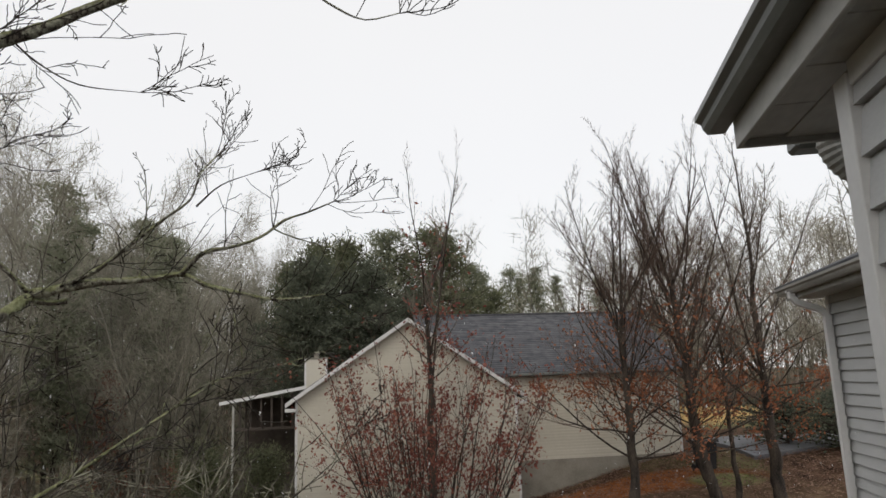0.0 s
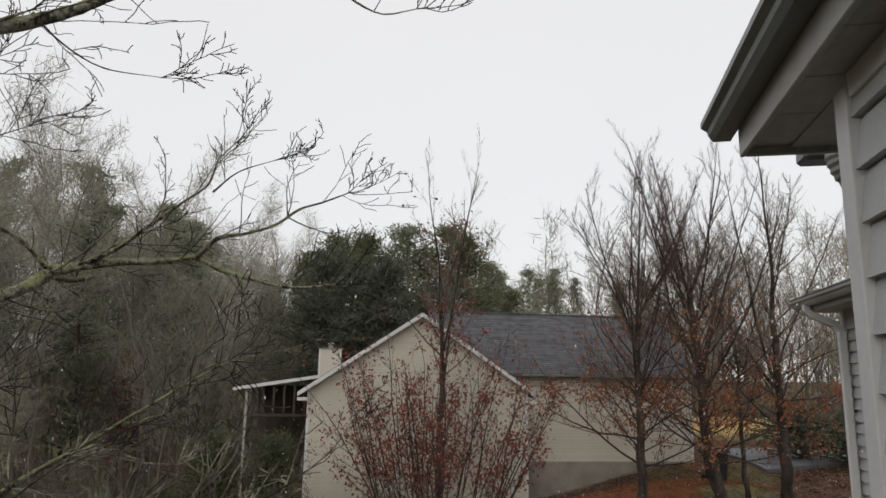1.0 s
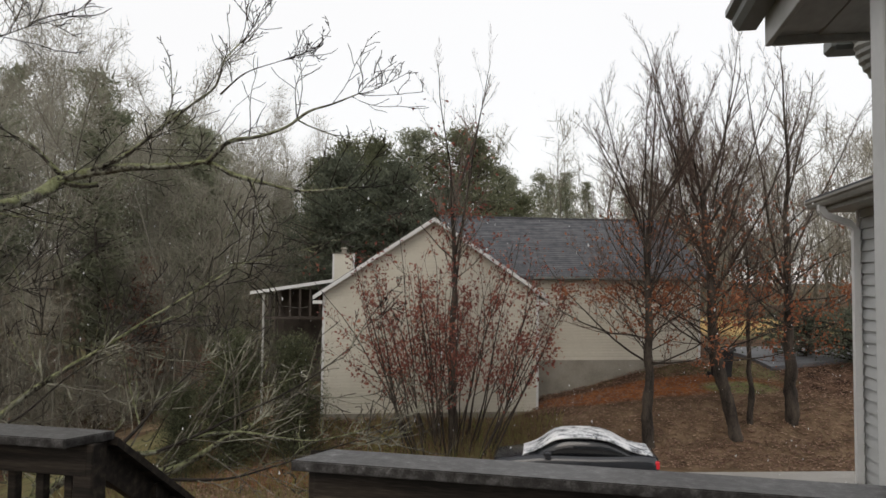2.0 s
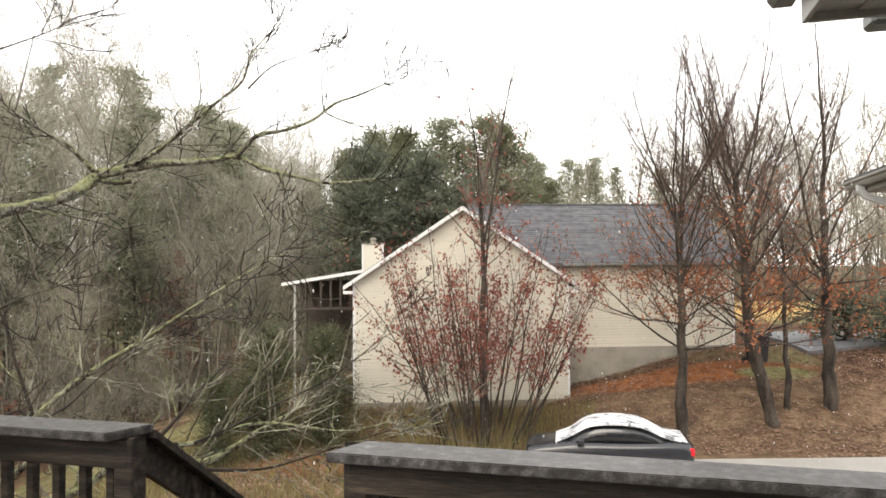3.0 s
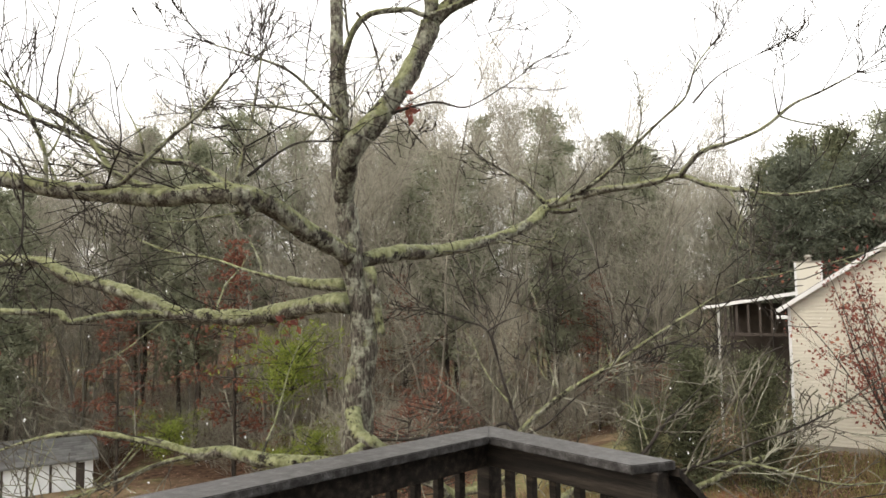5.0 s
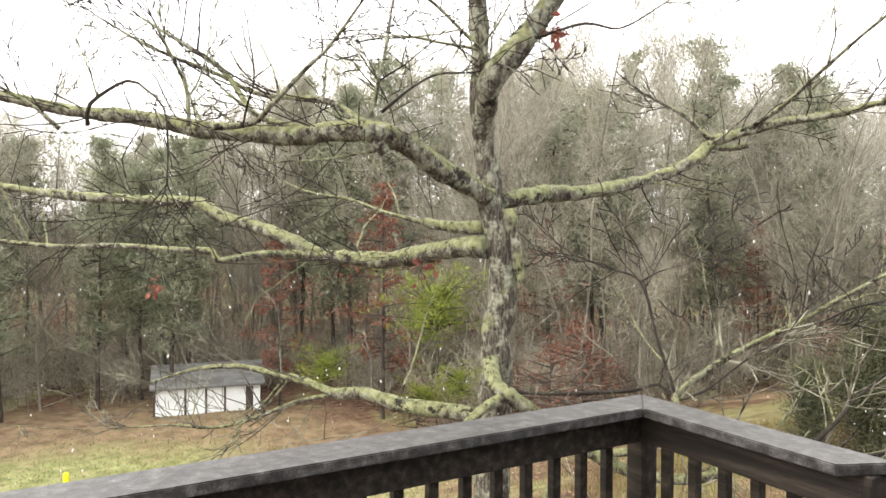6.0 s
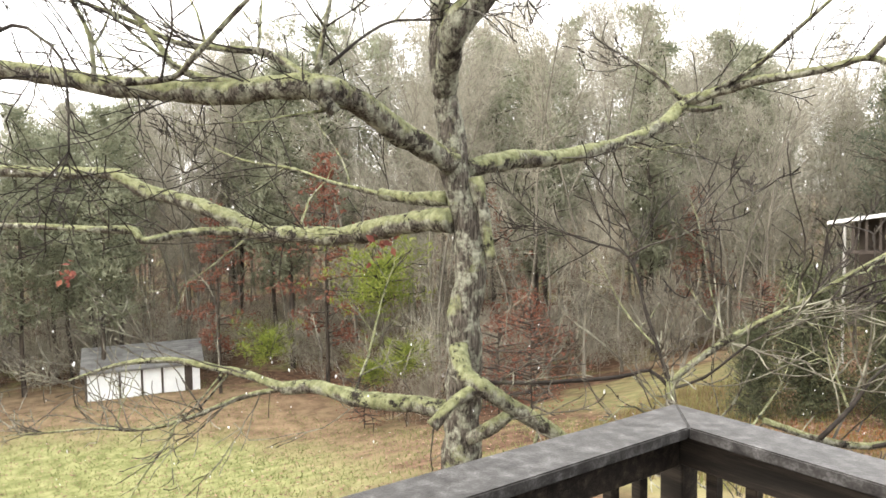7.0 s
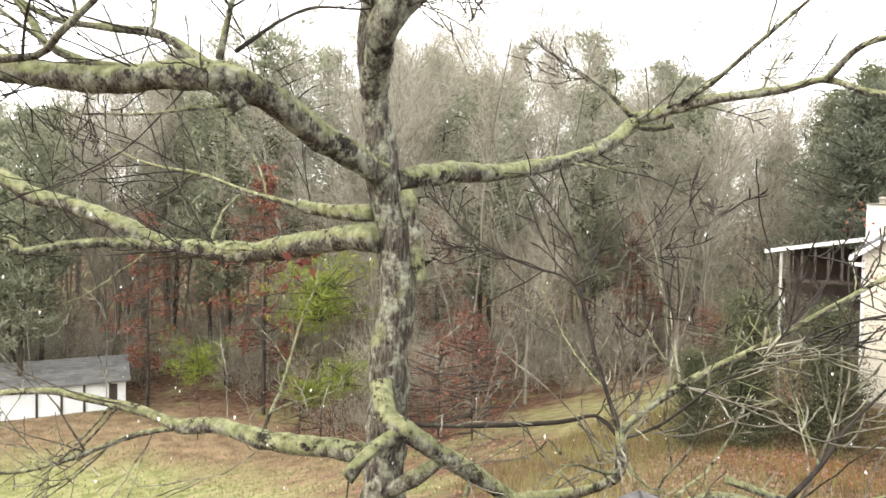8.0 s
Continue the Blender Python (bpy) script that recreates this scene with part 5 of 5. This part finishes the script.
pines = to_skyline(woods_places(9, 58, 20, 112, 88, near=46), 5, 20.0, 0.62)
WOOD = "pines in the woods"
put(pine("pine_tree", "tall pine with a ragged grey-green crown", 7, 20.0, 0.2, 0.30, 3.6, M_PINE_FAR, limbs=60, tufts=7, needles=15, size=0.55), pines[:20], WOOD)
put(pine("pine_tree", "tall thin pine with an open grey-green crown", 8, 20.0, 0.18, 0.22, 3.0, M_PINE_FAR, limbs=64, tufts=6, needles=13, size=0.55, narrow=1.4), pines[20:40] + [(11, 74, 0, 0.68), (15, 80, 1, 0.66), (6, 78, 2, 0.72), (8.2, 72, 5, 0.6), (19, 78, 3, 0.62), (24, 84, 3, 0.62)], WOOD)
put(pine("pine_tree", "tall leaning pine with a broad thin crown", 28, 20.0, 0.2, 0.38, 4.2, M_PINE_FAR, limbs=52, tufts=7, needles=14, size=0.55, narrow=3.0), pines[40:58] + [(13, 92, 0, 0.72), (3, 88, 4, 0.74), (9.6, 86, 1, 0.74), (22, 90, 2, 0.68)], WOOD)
M_CEDAR = material("dark_cedar_sprays", [(0.3, (0.055, 0.064, 0.036)), (0.7, (0.145, 0.155, 0.088))], 0.85, 0.6, fine=6, bump=0, per_island=0.45, thru=0.35)
put(pine("evergreen_shrub", "bushy conical dark green cedar beside the porch", 12, 4.6, 0.06, 0.02, 1.5, M_CEDAR, limbs=200, tufts=6, needles=20, size=0.14, narrow=0.7), [(-7.3, 20.6, 0, 0.90), (-5.35, 21.2, 1.5, 0.82), (-8.5, 19.8, 3.1, 0.6)], "shrubs beside the porch")
put(pine("sapling", "young yellow-green pine under the bare trees", 15, 8.0, 0.05, 0.74, 3.2, M_LEAF_GREEN, limbs=46, tufts=5, needles=20, size=0.30, narrow=3.5), [(-28.5, 22.5, 0, 1.0), (-33.5, 18.5, 1, 0.55), (-24.6, 20.6, 2, 0.46), (-25.8, 19.6, 5, 0.4)], "yellow-green saplings")
M_LEAF_RUST = material("withered_beech_leaves", [(0.25, (0.13, 0.05, 0.036)), (0.7, (0.25, 0.115, 0.078))], 0.85, 1.0, fine=8, bump=0, per_island=0.5, thru=0.45)
put(clump_tree("beech_tree", "tree still holding withered rust-brown leaves", 17, 14.5, 0.14, 0.2, 2.7, 1900, 0.26, M_LEAF_RUST, limbs=34, gaps=0.7), [(-35.0, 23.5, 0, 1.0), (-40, 19, 1, 0.8), (-30, 33, 2, 0.85), (-20, 41, 3, 0.7)], "rust-leaved trees in the woods")
put(clump_tree("red_shrub", "low shrub with dull red leaves at the woods' edge", 18, 5.0, 0.04, 0.06, 2.2, 1500, 0.12, M_LEAF_RUST, limbs=44, gaps=0.2, category="shrub"), [(-17.5, 21.0, 0, 1.0), (-22, 27, 1, 0.9), (-13, 33, 2, 0.7), (-27, 20, 2, 0.7), (-20.5, 22.5, 4, 0.9), (-24, 24, 3, 0.8), (-11.5, 31, 5, 0.6)], "red shrubs at the woods' edge")
put(clump_tree("hedge", "clipped dark green hedge by the driveway", 19, 2.2, 0.04, 0.05, 1.9, 3600, 0.14, M_PINE, limbs=50, category="hedge"), [(14.6, 28.6, 0, 1.0), (16.6, 28.0, 1.5, 1.0), (18.8, 28.0, 1.5, 1.05)], "hedge by the driveway")


# ---- paving ----
def laid_sheet(name, label, category, x0, x1, y0, y1, turn, mat, step=0.6, lift=0.04):
    """A paved strip that follows the ground."""
    nx, ny = int((x1 - x0) / step) + 1, int((y1 - y0) / step) + 1
    cx, cy = (x0 + x1) / 2, (y0 + y1) / 2
    c, s = math.cos(radians(turn)), math.sin(radians(turn))
    verts = []
    for j in range(ny + 1):
        for i in range(nx + 1):
            px, py = x0 + (x1 - x0) * i / nx - cx, y0 + (y1 - y0) * j / ny - cy
            x, y = cx + px * c - py * s, cy + px * s + py * c
            verts.append((x, y, ground_z(x, y) + 0.10 + lift))
    w = nx + 1
    faces = [(j * w + i, j * w + i + 1, (j + 1) * w + i + 1, (j + 1) * w + i) for j in range(ny) for i in range(nx)]
    ob = raw(name, verts, faces, mat)
    sol = ob.modifiers.new("slab", "SOLIDIFY")
    sol.thickness, sol.offset = 0.25, -1
    return tagged(ob, label, category, kind="structure")


M_PAVING = material("wet_pale_concrete", [(0.3, (0.24, 0.23, 0.21)), (0.7, (0.36, 0.35, 0.33))], 0.45, 0.7, fine=12, bump=0.15)
M_ASPHALT = material("wet_blue_grey_asphalt", [(0.3, (0.10, 0.105, 0.115)), (0.7, (0.18, 0.185, 0.20))], 0.5, 0.8, fine=14, bump=0.2)
laid_sheet("driveway", "wet pale concrete driveway below the deck", "driveway", 0.0, 17.0, 15.5, 20.6, 4, M_PAVING)
laid_sheet("road", "wet blue-grey asphalt drive past the house", "road", 11.5, 30.0, 29.6, 34.0, 16, M_ASPHALT)


# ---- shed in the hollow ----
def shed():
    M_SHED = material("chalky_white_shed_paint", [(0.3, (0.62, 0.65, 0.66)), (0.7, (0.78, 0.80, 0.80))], 0.7, 1.5, fine=12)
    s = thing("shed", pose(-44.2, 12.6, -5.25, 0, 0, 70), "long white shed with dark posts and a grey roof", "shed")
    part("wall", box(0, 6.4, 0.02, 3.4, -0.6, 1.95), M_SHED, s)
    for i in range(16):
        part("board", box(0.4 * i + 0.004, 0.4 * i + 0.396, -0.012, 0.02, 0.0, 1.93, 0.004), M_SHED, s)
    for x in (0.0, 1.82, 3.05, 4.2, 5.55):
        part("post", box(x - 0.06, x + 0.07, -0.06, -0.014, 0.0, 1.95, 0.005), M_PORCH_DARK, s, "dark upright post")
    part("doorway", box(5.62, 5.95, -0.03, -0.013, 0.0, 1.7), M_PORCH_DARK, s, "narrow dark doorway")
    v, f = roof_courses(-0.25, 6.65, 2.1, 1.15, 0.2)
    tagged(raw("shingles", [(a, b - 0.35, c + 1.93) for a, b, c in v], f, M_SHED_ROOF, s), kind="stuff")
    part("roof", prism([(-0.25, -0.36, 1.90), (-0.25, 1.75, 3.06), (-0.25, 3.85, 1.90), (-0.25, 3.85, 1.82), (-0.25, -0.36, 1.82)], (6.9, 0, 0)), M_SHED_ROOF, s)
    return s


M_SHED_ROOF = material("weathered_grey_shingles", [(0.3, (0.09, 0.09, 0.088)), (0.7, (0.16, 0.16, 0.155))], 0.9, 2.0, fine=30, per_island=0.3)
shed()


def marker_post():
    M_YELLOW = material("yellow_plastic", [(0.3, (0.70, 0.62, 0.02)), (0.7, (0.82, 0.74, 0.04))], 0.5, 3.0, bump=0.05)
    x, y = -30.5, 5.2
    p = thing("marker_post", pose(x, y, ground_z(x, y)), "bright yellow marker post on the lawn", "post")
    bm = bmesh.new()
    bmesh.ops.create_cone(bm, cap_ends=True, segments=14, radius1=0.12, radius2=0.11, depth=1.9, matrix=Matrix.Translation((0, 0, 0.75)))
    part("tube", bm, M_YELLOW, p)
    cap = bmesh.new()
    bmesh.ops.create_uvsphere(cap, u_segments=12, v_segments=6, radius=0.11, matrix=Matrix.Translation((0, 0, 1.69)))
    part("cap", cap, M_YELLOW, p)


marker_post()


# ---- car ----
def car():
    M_CAR = material("dark_blue_grey_car_paint", [(0.3, (0.016, 0.018, 0.022)), (0.7, (0.028, 0.03, 0.036))], 0.2, 1.0, bump=0.0, spec=0.6)
    M_GLASS = material("dark_car_glass", [(0.3, (0.01, 0.012, 0.014)), (0.7, (0.02, 0.022, 0.025))], 0.06, 1.0, bump=0.0, spec=0.6)
    M_TYRE = material("tyre_rubber", [(0.3, (0.012, 0.012, 0.012)), (0.7, (0.03, 0.03, 0.03))], 0.9, 8.0)
    M_RIM = material("alloy_rim", [(0.3, (0.35, 0.35, 0.36)), (0.7, (0.5, 0.5, 0.5))], 0.35, 5.0, metal=0.9)
    M_WHITE_LAYER = material("patchy_white_layer", [(0.40, (0.08, 0.085, 0.095)), (0.46, (0.45, 0.47, 0.50)), (0.56, (0.80, 0.81, 0.83))], 0.6, 2.6, fine=14, stretch=(1.0, 1.2, 1), bump=0.4)
    M_TAIL = material("red_tail_lamp", [(0.3, (0.55, 0.02, 0.03)), (0.7, (0.7, 0.03, 0.04))], 0.2, 4.0, bump=0.0)
    x, y = 3.35, 19.4
    c = thing("car", pose(x, y, ground_z(x, y) + 0.12, 0, 0, -6), "dark sedan with patchy white on its roof", "car")

    def loft(sections, close=True):
        """A body from cross sections along x: (x, half width, list of (y factor, z))."""
        bm = bmesh.new()
        rows = [[(sx, hw * fy, z) for fy, z in prof] for sx, hw, prof in sections]
        rows = [rows[0]] + rows + [rows[-1]]
        fine = []
        for i in range(1, len(rows) - 2):
            for k in range(4):
                t = k / 4
                fine.append([tuple(0.5 * (2 * b[j] + (c[j] - a[j]) * t + (2 * a[j] - 5 * b[j] + 4 * c[j] - d[j]) * t * t + (3 * b[j] - a[j] - 3 * c[j] + d[j]) * t ** 3) for j in range(3)) for a, b, c, d in zip(*rows[i - 1:i + 3])])
        fine.append(rows[-2])
        rings = [[bm.verts.new(p) for p in row] for row in fine]
        n = len(rings[0])
        for a, b in zip(rings, rings[1:]):
            for i in range(n):
                bm.faces.new((a[i], a[(i + 1) % n], b[(i + 1) % n], b[i]))
        bm.faces.new(rings[0][::-1])
        bm.faces.new(rings[-1])
        bmesh.ops.recalc_face_normals(bm, faces=bm.faces)
        for fc in bm.faces:
            fc.smooth = True
        return bm

    def body_prof(z0, belt):
        return [(-0.9, z0), (0.9, z0), (1.0, z0 + 0.12), (1.0, belt - 0.16), (0.93, belt - 0.02), (0.7, belt + 0.02), (-0.7, belt + 0.02), (-0.93, belt - 0.02), (-1.0, belt - 0.16), (-1.0, z0 + 0.12)]

    part("body", loft([(-2.28, 0.72, body_prof(0.34, 0.66)), (-2.15, 0.84, body_prof(0.24, 0.74)), (-1.5, 0.89, body_prof(0.2, 0.84)), (-0.8, 0.90, body_prof(0.2, 0.92)), (0.6, 0.90, body_prof(0.2, 0.95)), (1.5, 0.89, body_prof(0.2, 0.99)), (2.1, 0.86, body_prof(0.26, 0.98)), (2.3, 0.76, body_prof(0.36, 0.90))]), M_CAR, c, "dark wet painted body")

    def cabin(z0, top):
        return [(-0.94, z0), (0.94, z0), (0.80, top - 0.12), (0.62, top), (-0.62, top), (-0.80, top - 0.12)]

    part("window_glass", loft([(-1.15, 0.86, cabin(0.88, 0.93)), (-0.45, 0.86, cabin(0.90, 1.34)), (0.2, 0.86, cabin(0.92, 1.42)), (0.9, 0.86, cabin(0.93, 1.36)), (1.75, 0.86, cabin(0.96, 1.02))]), M_GLASS, c, "dark glass")
    part("roof", loft([(-0.5, 0.70, [(-0.98, 1.31), (0.98, 1.31), (0.9, 1.36), (-0.9, 1.36)]), (0.2, 0.70, [(-0.98, 1.39), (0.98, 1.39), (0.9, 1.445), (-0.9, 1.445)]), (0.95, 0.70, [(-0.98, 1.33), (0.98, 1.33), (0.9, 1.385), (-0.9, 1.385)])]), M_CAR, c)
    # thin patchy white layer from the windscreen over the roof to the trunk
    part("white_layer", loft([(-1.45, 0.62, [(-1, 0.86), (1, 0.86), (0.9, 0.90), (-0.9, 0.90)]), (-1.0, 0.62, [(-1, 1.04), (1, 1.04), (0.9, 1.08), (-0.9, 1.08)]), (-0.5, 0.72, [(-1, 1.34), (1, 1.34), (0.9, 1.40), (-0.9, 1.40)]), (0.2, 0.74, [(-1, 1.42), (1, 1.42), (0.9, 1.48), (-0.9, 1.48)]), (0.95, 0.72, [(-1, 1.355), (1, 1.355), (0.9, 1.42), (-0.9, 1.42)]), (1.6, 0.68, [(-1, 1.08), (1, 1.08), (0.9, 1.13), (-0.9, 1.13)]), (2.15, 0.70, [(-1, 0.985), (1, 0.985), (0.9, 1.03), (-0.9, 1.03)])]), M_WHITE_LAYER, c, "thin layer of patchy white")
    for sy in (-1, 1):
        part("tail_lamp", box(2.16, 2.32, sy * 0.70 - 0.12, sy * 0.70 + 0.12, 0.66, 0.88, 0.03), M_TAIL, c, "red tail lamp")
        part("mirror", box(-0.85, -0.65, sy * 0.98 - 0.08, sy * 0.98 + 0.08, 0.92, 1.06, 0.03), M_CAR, c)
        part("door_handle", box(0.25, 0.42, sy * 0.905 - 0.015, sy * 0.905 + 0.015, 0.78, 0.81, 0.005), M_CAR, c)
        for wx in (-1.4, 1.35):
            w = thing("wheel", Matrix.Identity(4), "", "")
            w.parent = c
            bm = bmesh.new()
            bmesh.ops.create_cone(bm, cap_ends=True, segments=24, radius1=0.32, radius2=0.32, depth=0.2, matrix=pose(wx, sy * 0.82, 0.32, 90))
            bmesh.ops.bevel(bm, geom=[e for e in bm.edges], offset=0.03, segments=2, affect="EDGES")
            part("tyre", bm, M_TYRE, w)
            bm = bmesh.new()
            bmesh.ops.create_cone(bm, cap_ends=True, segments=20, radius1=0.20, radius2=0.17, depth=0.03, matrix=pose(wx, sy * 0.925, 0.32, 90 if sy < 0 else -90))
            part("rim", bm, M_RIM, w)
    return c


car()


def wheelie_bin():
    M_BIN = material("black_plastic_bin", [(0.3, (0.012, 0.012, 0.013)), (0.7, (0.03, 0.03, 0.032))], 0.5, 3.0)
    x, y = 10.15, 26.2
    b = thing("trash_bin", pose(x, y, ground_z(x, y) + 0.05, 0, 0, 20), "black plastic wheeled trash bin", "bin")
    bm = bmesh.new()
    bmesh.ops.create_cone(bm, cap_ends=True, segments=4, radius1=0.38, radius2=0.48, depth=1.0, matrix=pose(0, 0, 0.55, 0, 0, 45))
    bmesh.ops.bevel(bm, geom=list(bm.edges), offset=0.03, segments=2, affect="EDGES")
    part("body", bm, M_BIN, b)
    part("lid", prism([(-0.38, -0.40, 1.05), (-0.38, 0.40, 1.05), (-0.38, 0.36, 1.12), (-0.38, -0.36, 1.16)], (0.76, 0, 0)), M_BIN, b)
    for sx in (-0.3, 0.3):
        wb = bmesh.new()
        bmesh.ops.create_cone(wb, cap_ends=True, segments=16, radius1=0.12, radius2=0.12, depth=0.06, matrix=pose(sx, 0.33, 0.1, 0, 90))
        part("wheel", wb, M_BIN, b)


wheelie_bin()


# ---- dry grass and fallen leaves near the houses ----
def ground_cover():
    rng = np.random.default_rng(6)
    M_DRY = material("dry_grass_blades", [(0.25, (0.14, 0.10, 0.055)), (0.5, (0.26, 0.19, 0.10)), (0.75, (0.24, 0.26, 0.09))], 0.9, 0.6, fine=5, bump=0, per_island=0.6, thru=0.45)
    n = 26000
    x = rng.uniform(-13, 3.5, n)
    y = rng.uniform(14, 24, n)
    h = rng.uniform(0.15, 0.6, n) * np.where((x > -3) & (y > 19), 1.5, 0.8)
    z = np.array([ground_z(a, b) for a, b in zip(x, y)])
    a = rng.uniform(0, 6.28, n)
    w = 0.012
    lean = rng.normal(size=(n, 2)) * 0.3
    base = np.stack([x, y, z - 0.05], 1)
    side = np.stack([np.cos(a), np.sin(a), np.zeros(n)], 1) * w
    tip = base + np.stack([lean[:, 0] * h, lean[:, 1] * h, h + 0.05], 1)
    v = np.stack([base - side, base + side, tip], 1).reshape(-1, 3)
    f = np.arange(3 * n).reshape(-1, 3)
    tagged(raw("tall_grass", v.tolist(), f.tolist(), M_DRY), "tall dry winter grass and weeds", "grass", kind="stuff")
    M_LITTER = material("mixed_fallen_leaves", [(0.2, (0.095, 0.052, 0.038)), (0.5, (0.195, 0.112, 0.08)), (0.8, (0.32, 0.215, 0.155))], 0.85, 1.0, fine=8, bump=0, per_island=0.7)
    n = 80000
    x = rng.uniform(-9, 16, n)
    y = rng.uniform(15, 28, n)
    keep = ~((y < 21.0) & (x > 0))
    x, y = x[keep], y[keep]
    pts = [(p, q, ground_z(p, q) + noise.noise((p * 0.25, q * 0.25, 0)) * 0.10 + 0.07) for p, q in zip(x, y)]
    v, f = leaf_faces(pts, 0.125, rng, droop=0.0)
    v[:, 2] = np.repeat([p[2] for p in pts], 4) + (v[:, 2] - np.repeat([p[2] for p in pts], 4)) * 0.25
    tagged(raw("fallen_leaves", v.tolist(), f.tolist(), M_LITTER), "fallen brown leaves on the bank", "leaves", kind="stuff")
    # the low lawn in the hollow
    n = 30000
    x = rng.uniform(-44, -13, n)
    y = rng.uniform(-6, 20, n)
    z = np.array([ground_z(a, b) + noise.noise((a * 0.25, b * 0.25, 0)) * 0.10 for a, b in zip(x, y)])
    h = rng.uniform(0.05, 0.16, n)
    a = rng.uniform(0, 6.28, n)
    base = np.stack([x, y, z - 0.03], 1)
    side = np.stack([np.cos(a), np.sin(a), np.zeros(n)], 1) * 0.02
    tip = base + np.stack([rng.normal(size=n) * 0.08, rng.normal(size=n) * 0.08, h + 0.03], 1)
    v = np.stack([base - side, base + side, tip], 1).reshape(-1, 3)
    M_LAWN = material("wet_winter_grass", [(0.25, (0.10, 0.115, 0.04)), (0.6, (0.20, 0.215, 0.085)), (0.8, (0.27, 0.25, 0.13))], 0.8, 0.4, fine=5, bump=0, per_island=0.6, thru=0.4)
    tagged(raw("lawn_grass", v.tolist(), np.arange(3 * n).reshape(-1, 3).tolist(), M_LAWN), "short wet winter grass in the hollow", "grass", kind="stuff")
    n = 9000
    x = rng.uniform(-46, -12, n)
    y = rng.uniform(-4, 24, n)
    pts = [(p, q, ground_z(p, q) + noise.noise((p * 0.25, q * 0.25, 0)) * 0.10 + 0.04) for p, q in zip(x, y)]
    v, f = leaf_faces(pts, 0.16, rng, droop=0.0)
    v[:, 2] = np.repeat([p[2] for p in pts], 4) + (v[:, 2] - np.repeat([p[2] for p in pts], 4)) * 0.25
    tagged(raw("fallen_leaves", v.tolist(), f.tolist(), M_LITTER), "fallen brown leaves strewn over the lawn", "leaves", kind="stuff")


ground_cover()


# ---- wet snow in the air ----
def falling_snow():
    """Small wet flakes hanging over the yard, drawn out downwards a little."""
    rng = np.random.default_rng(12)
    n = 1500
    b = np.radians(rng.uniform(-38, 92, n))
    d = 4.0 + 20.0 * rng.random(n) ** 0.8
    c = np.stack([-d * np.sin(b), d * np.cos(b), 6.0 + d * rng.uniform(-0.42, 0.30, n)], 1)
    r = rng.uniform(0.004, 0.0085, n)[:, None]
    long = rng.uniform(1.2, 2.8, n)[:, None]
    o = np.array([(1, 0, 0), (0, 1, 0), (-1, 0, 0), (0, -1, 0), (0, 0, 1), (0, 0, -1)], float)
    v = c[:, None, :] + o[None] * r[:, None] * np.where(np.abs(o[None, :, 2:3]) > 0, long[:, None], 1.0)
    v += rng.normal(size=v.shape) * r[:, None] * 0.22
    f = np.array([(0, 1, 4), (1, 2, 4), (2, 3, 4), (3, 0, 4), (1, 0, 5), (2, 1, 5), (3, 2, 5), (0, 3, 5)])
    faces = (np.arange(n) * 6)[:, None, None] + f[None]
    M_FLAKE = material("wet_snow_flakes", [(0.3, (0.80, 0.81, 0.83)), (0.7, (0.88, 0.89, 0.90))], 0.7, 3.0, bump=0, thru=0.4)
    tagged(raw("falling_snow", v.reshape(-1, 3).tolist(), faces.reshape(-1, 3).tolist(), M_FLAKE), "sparse wet snowflakes falling over the yard", "snow", kind="stuff")


falling_snow()
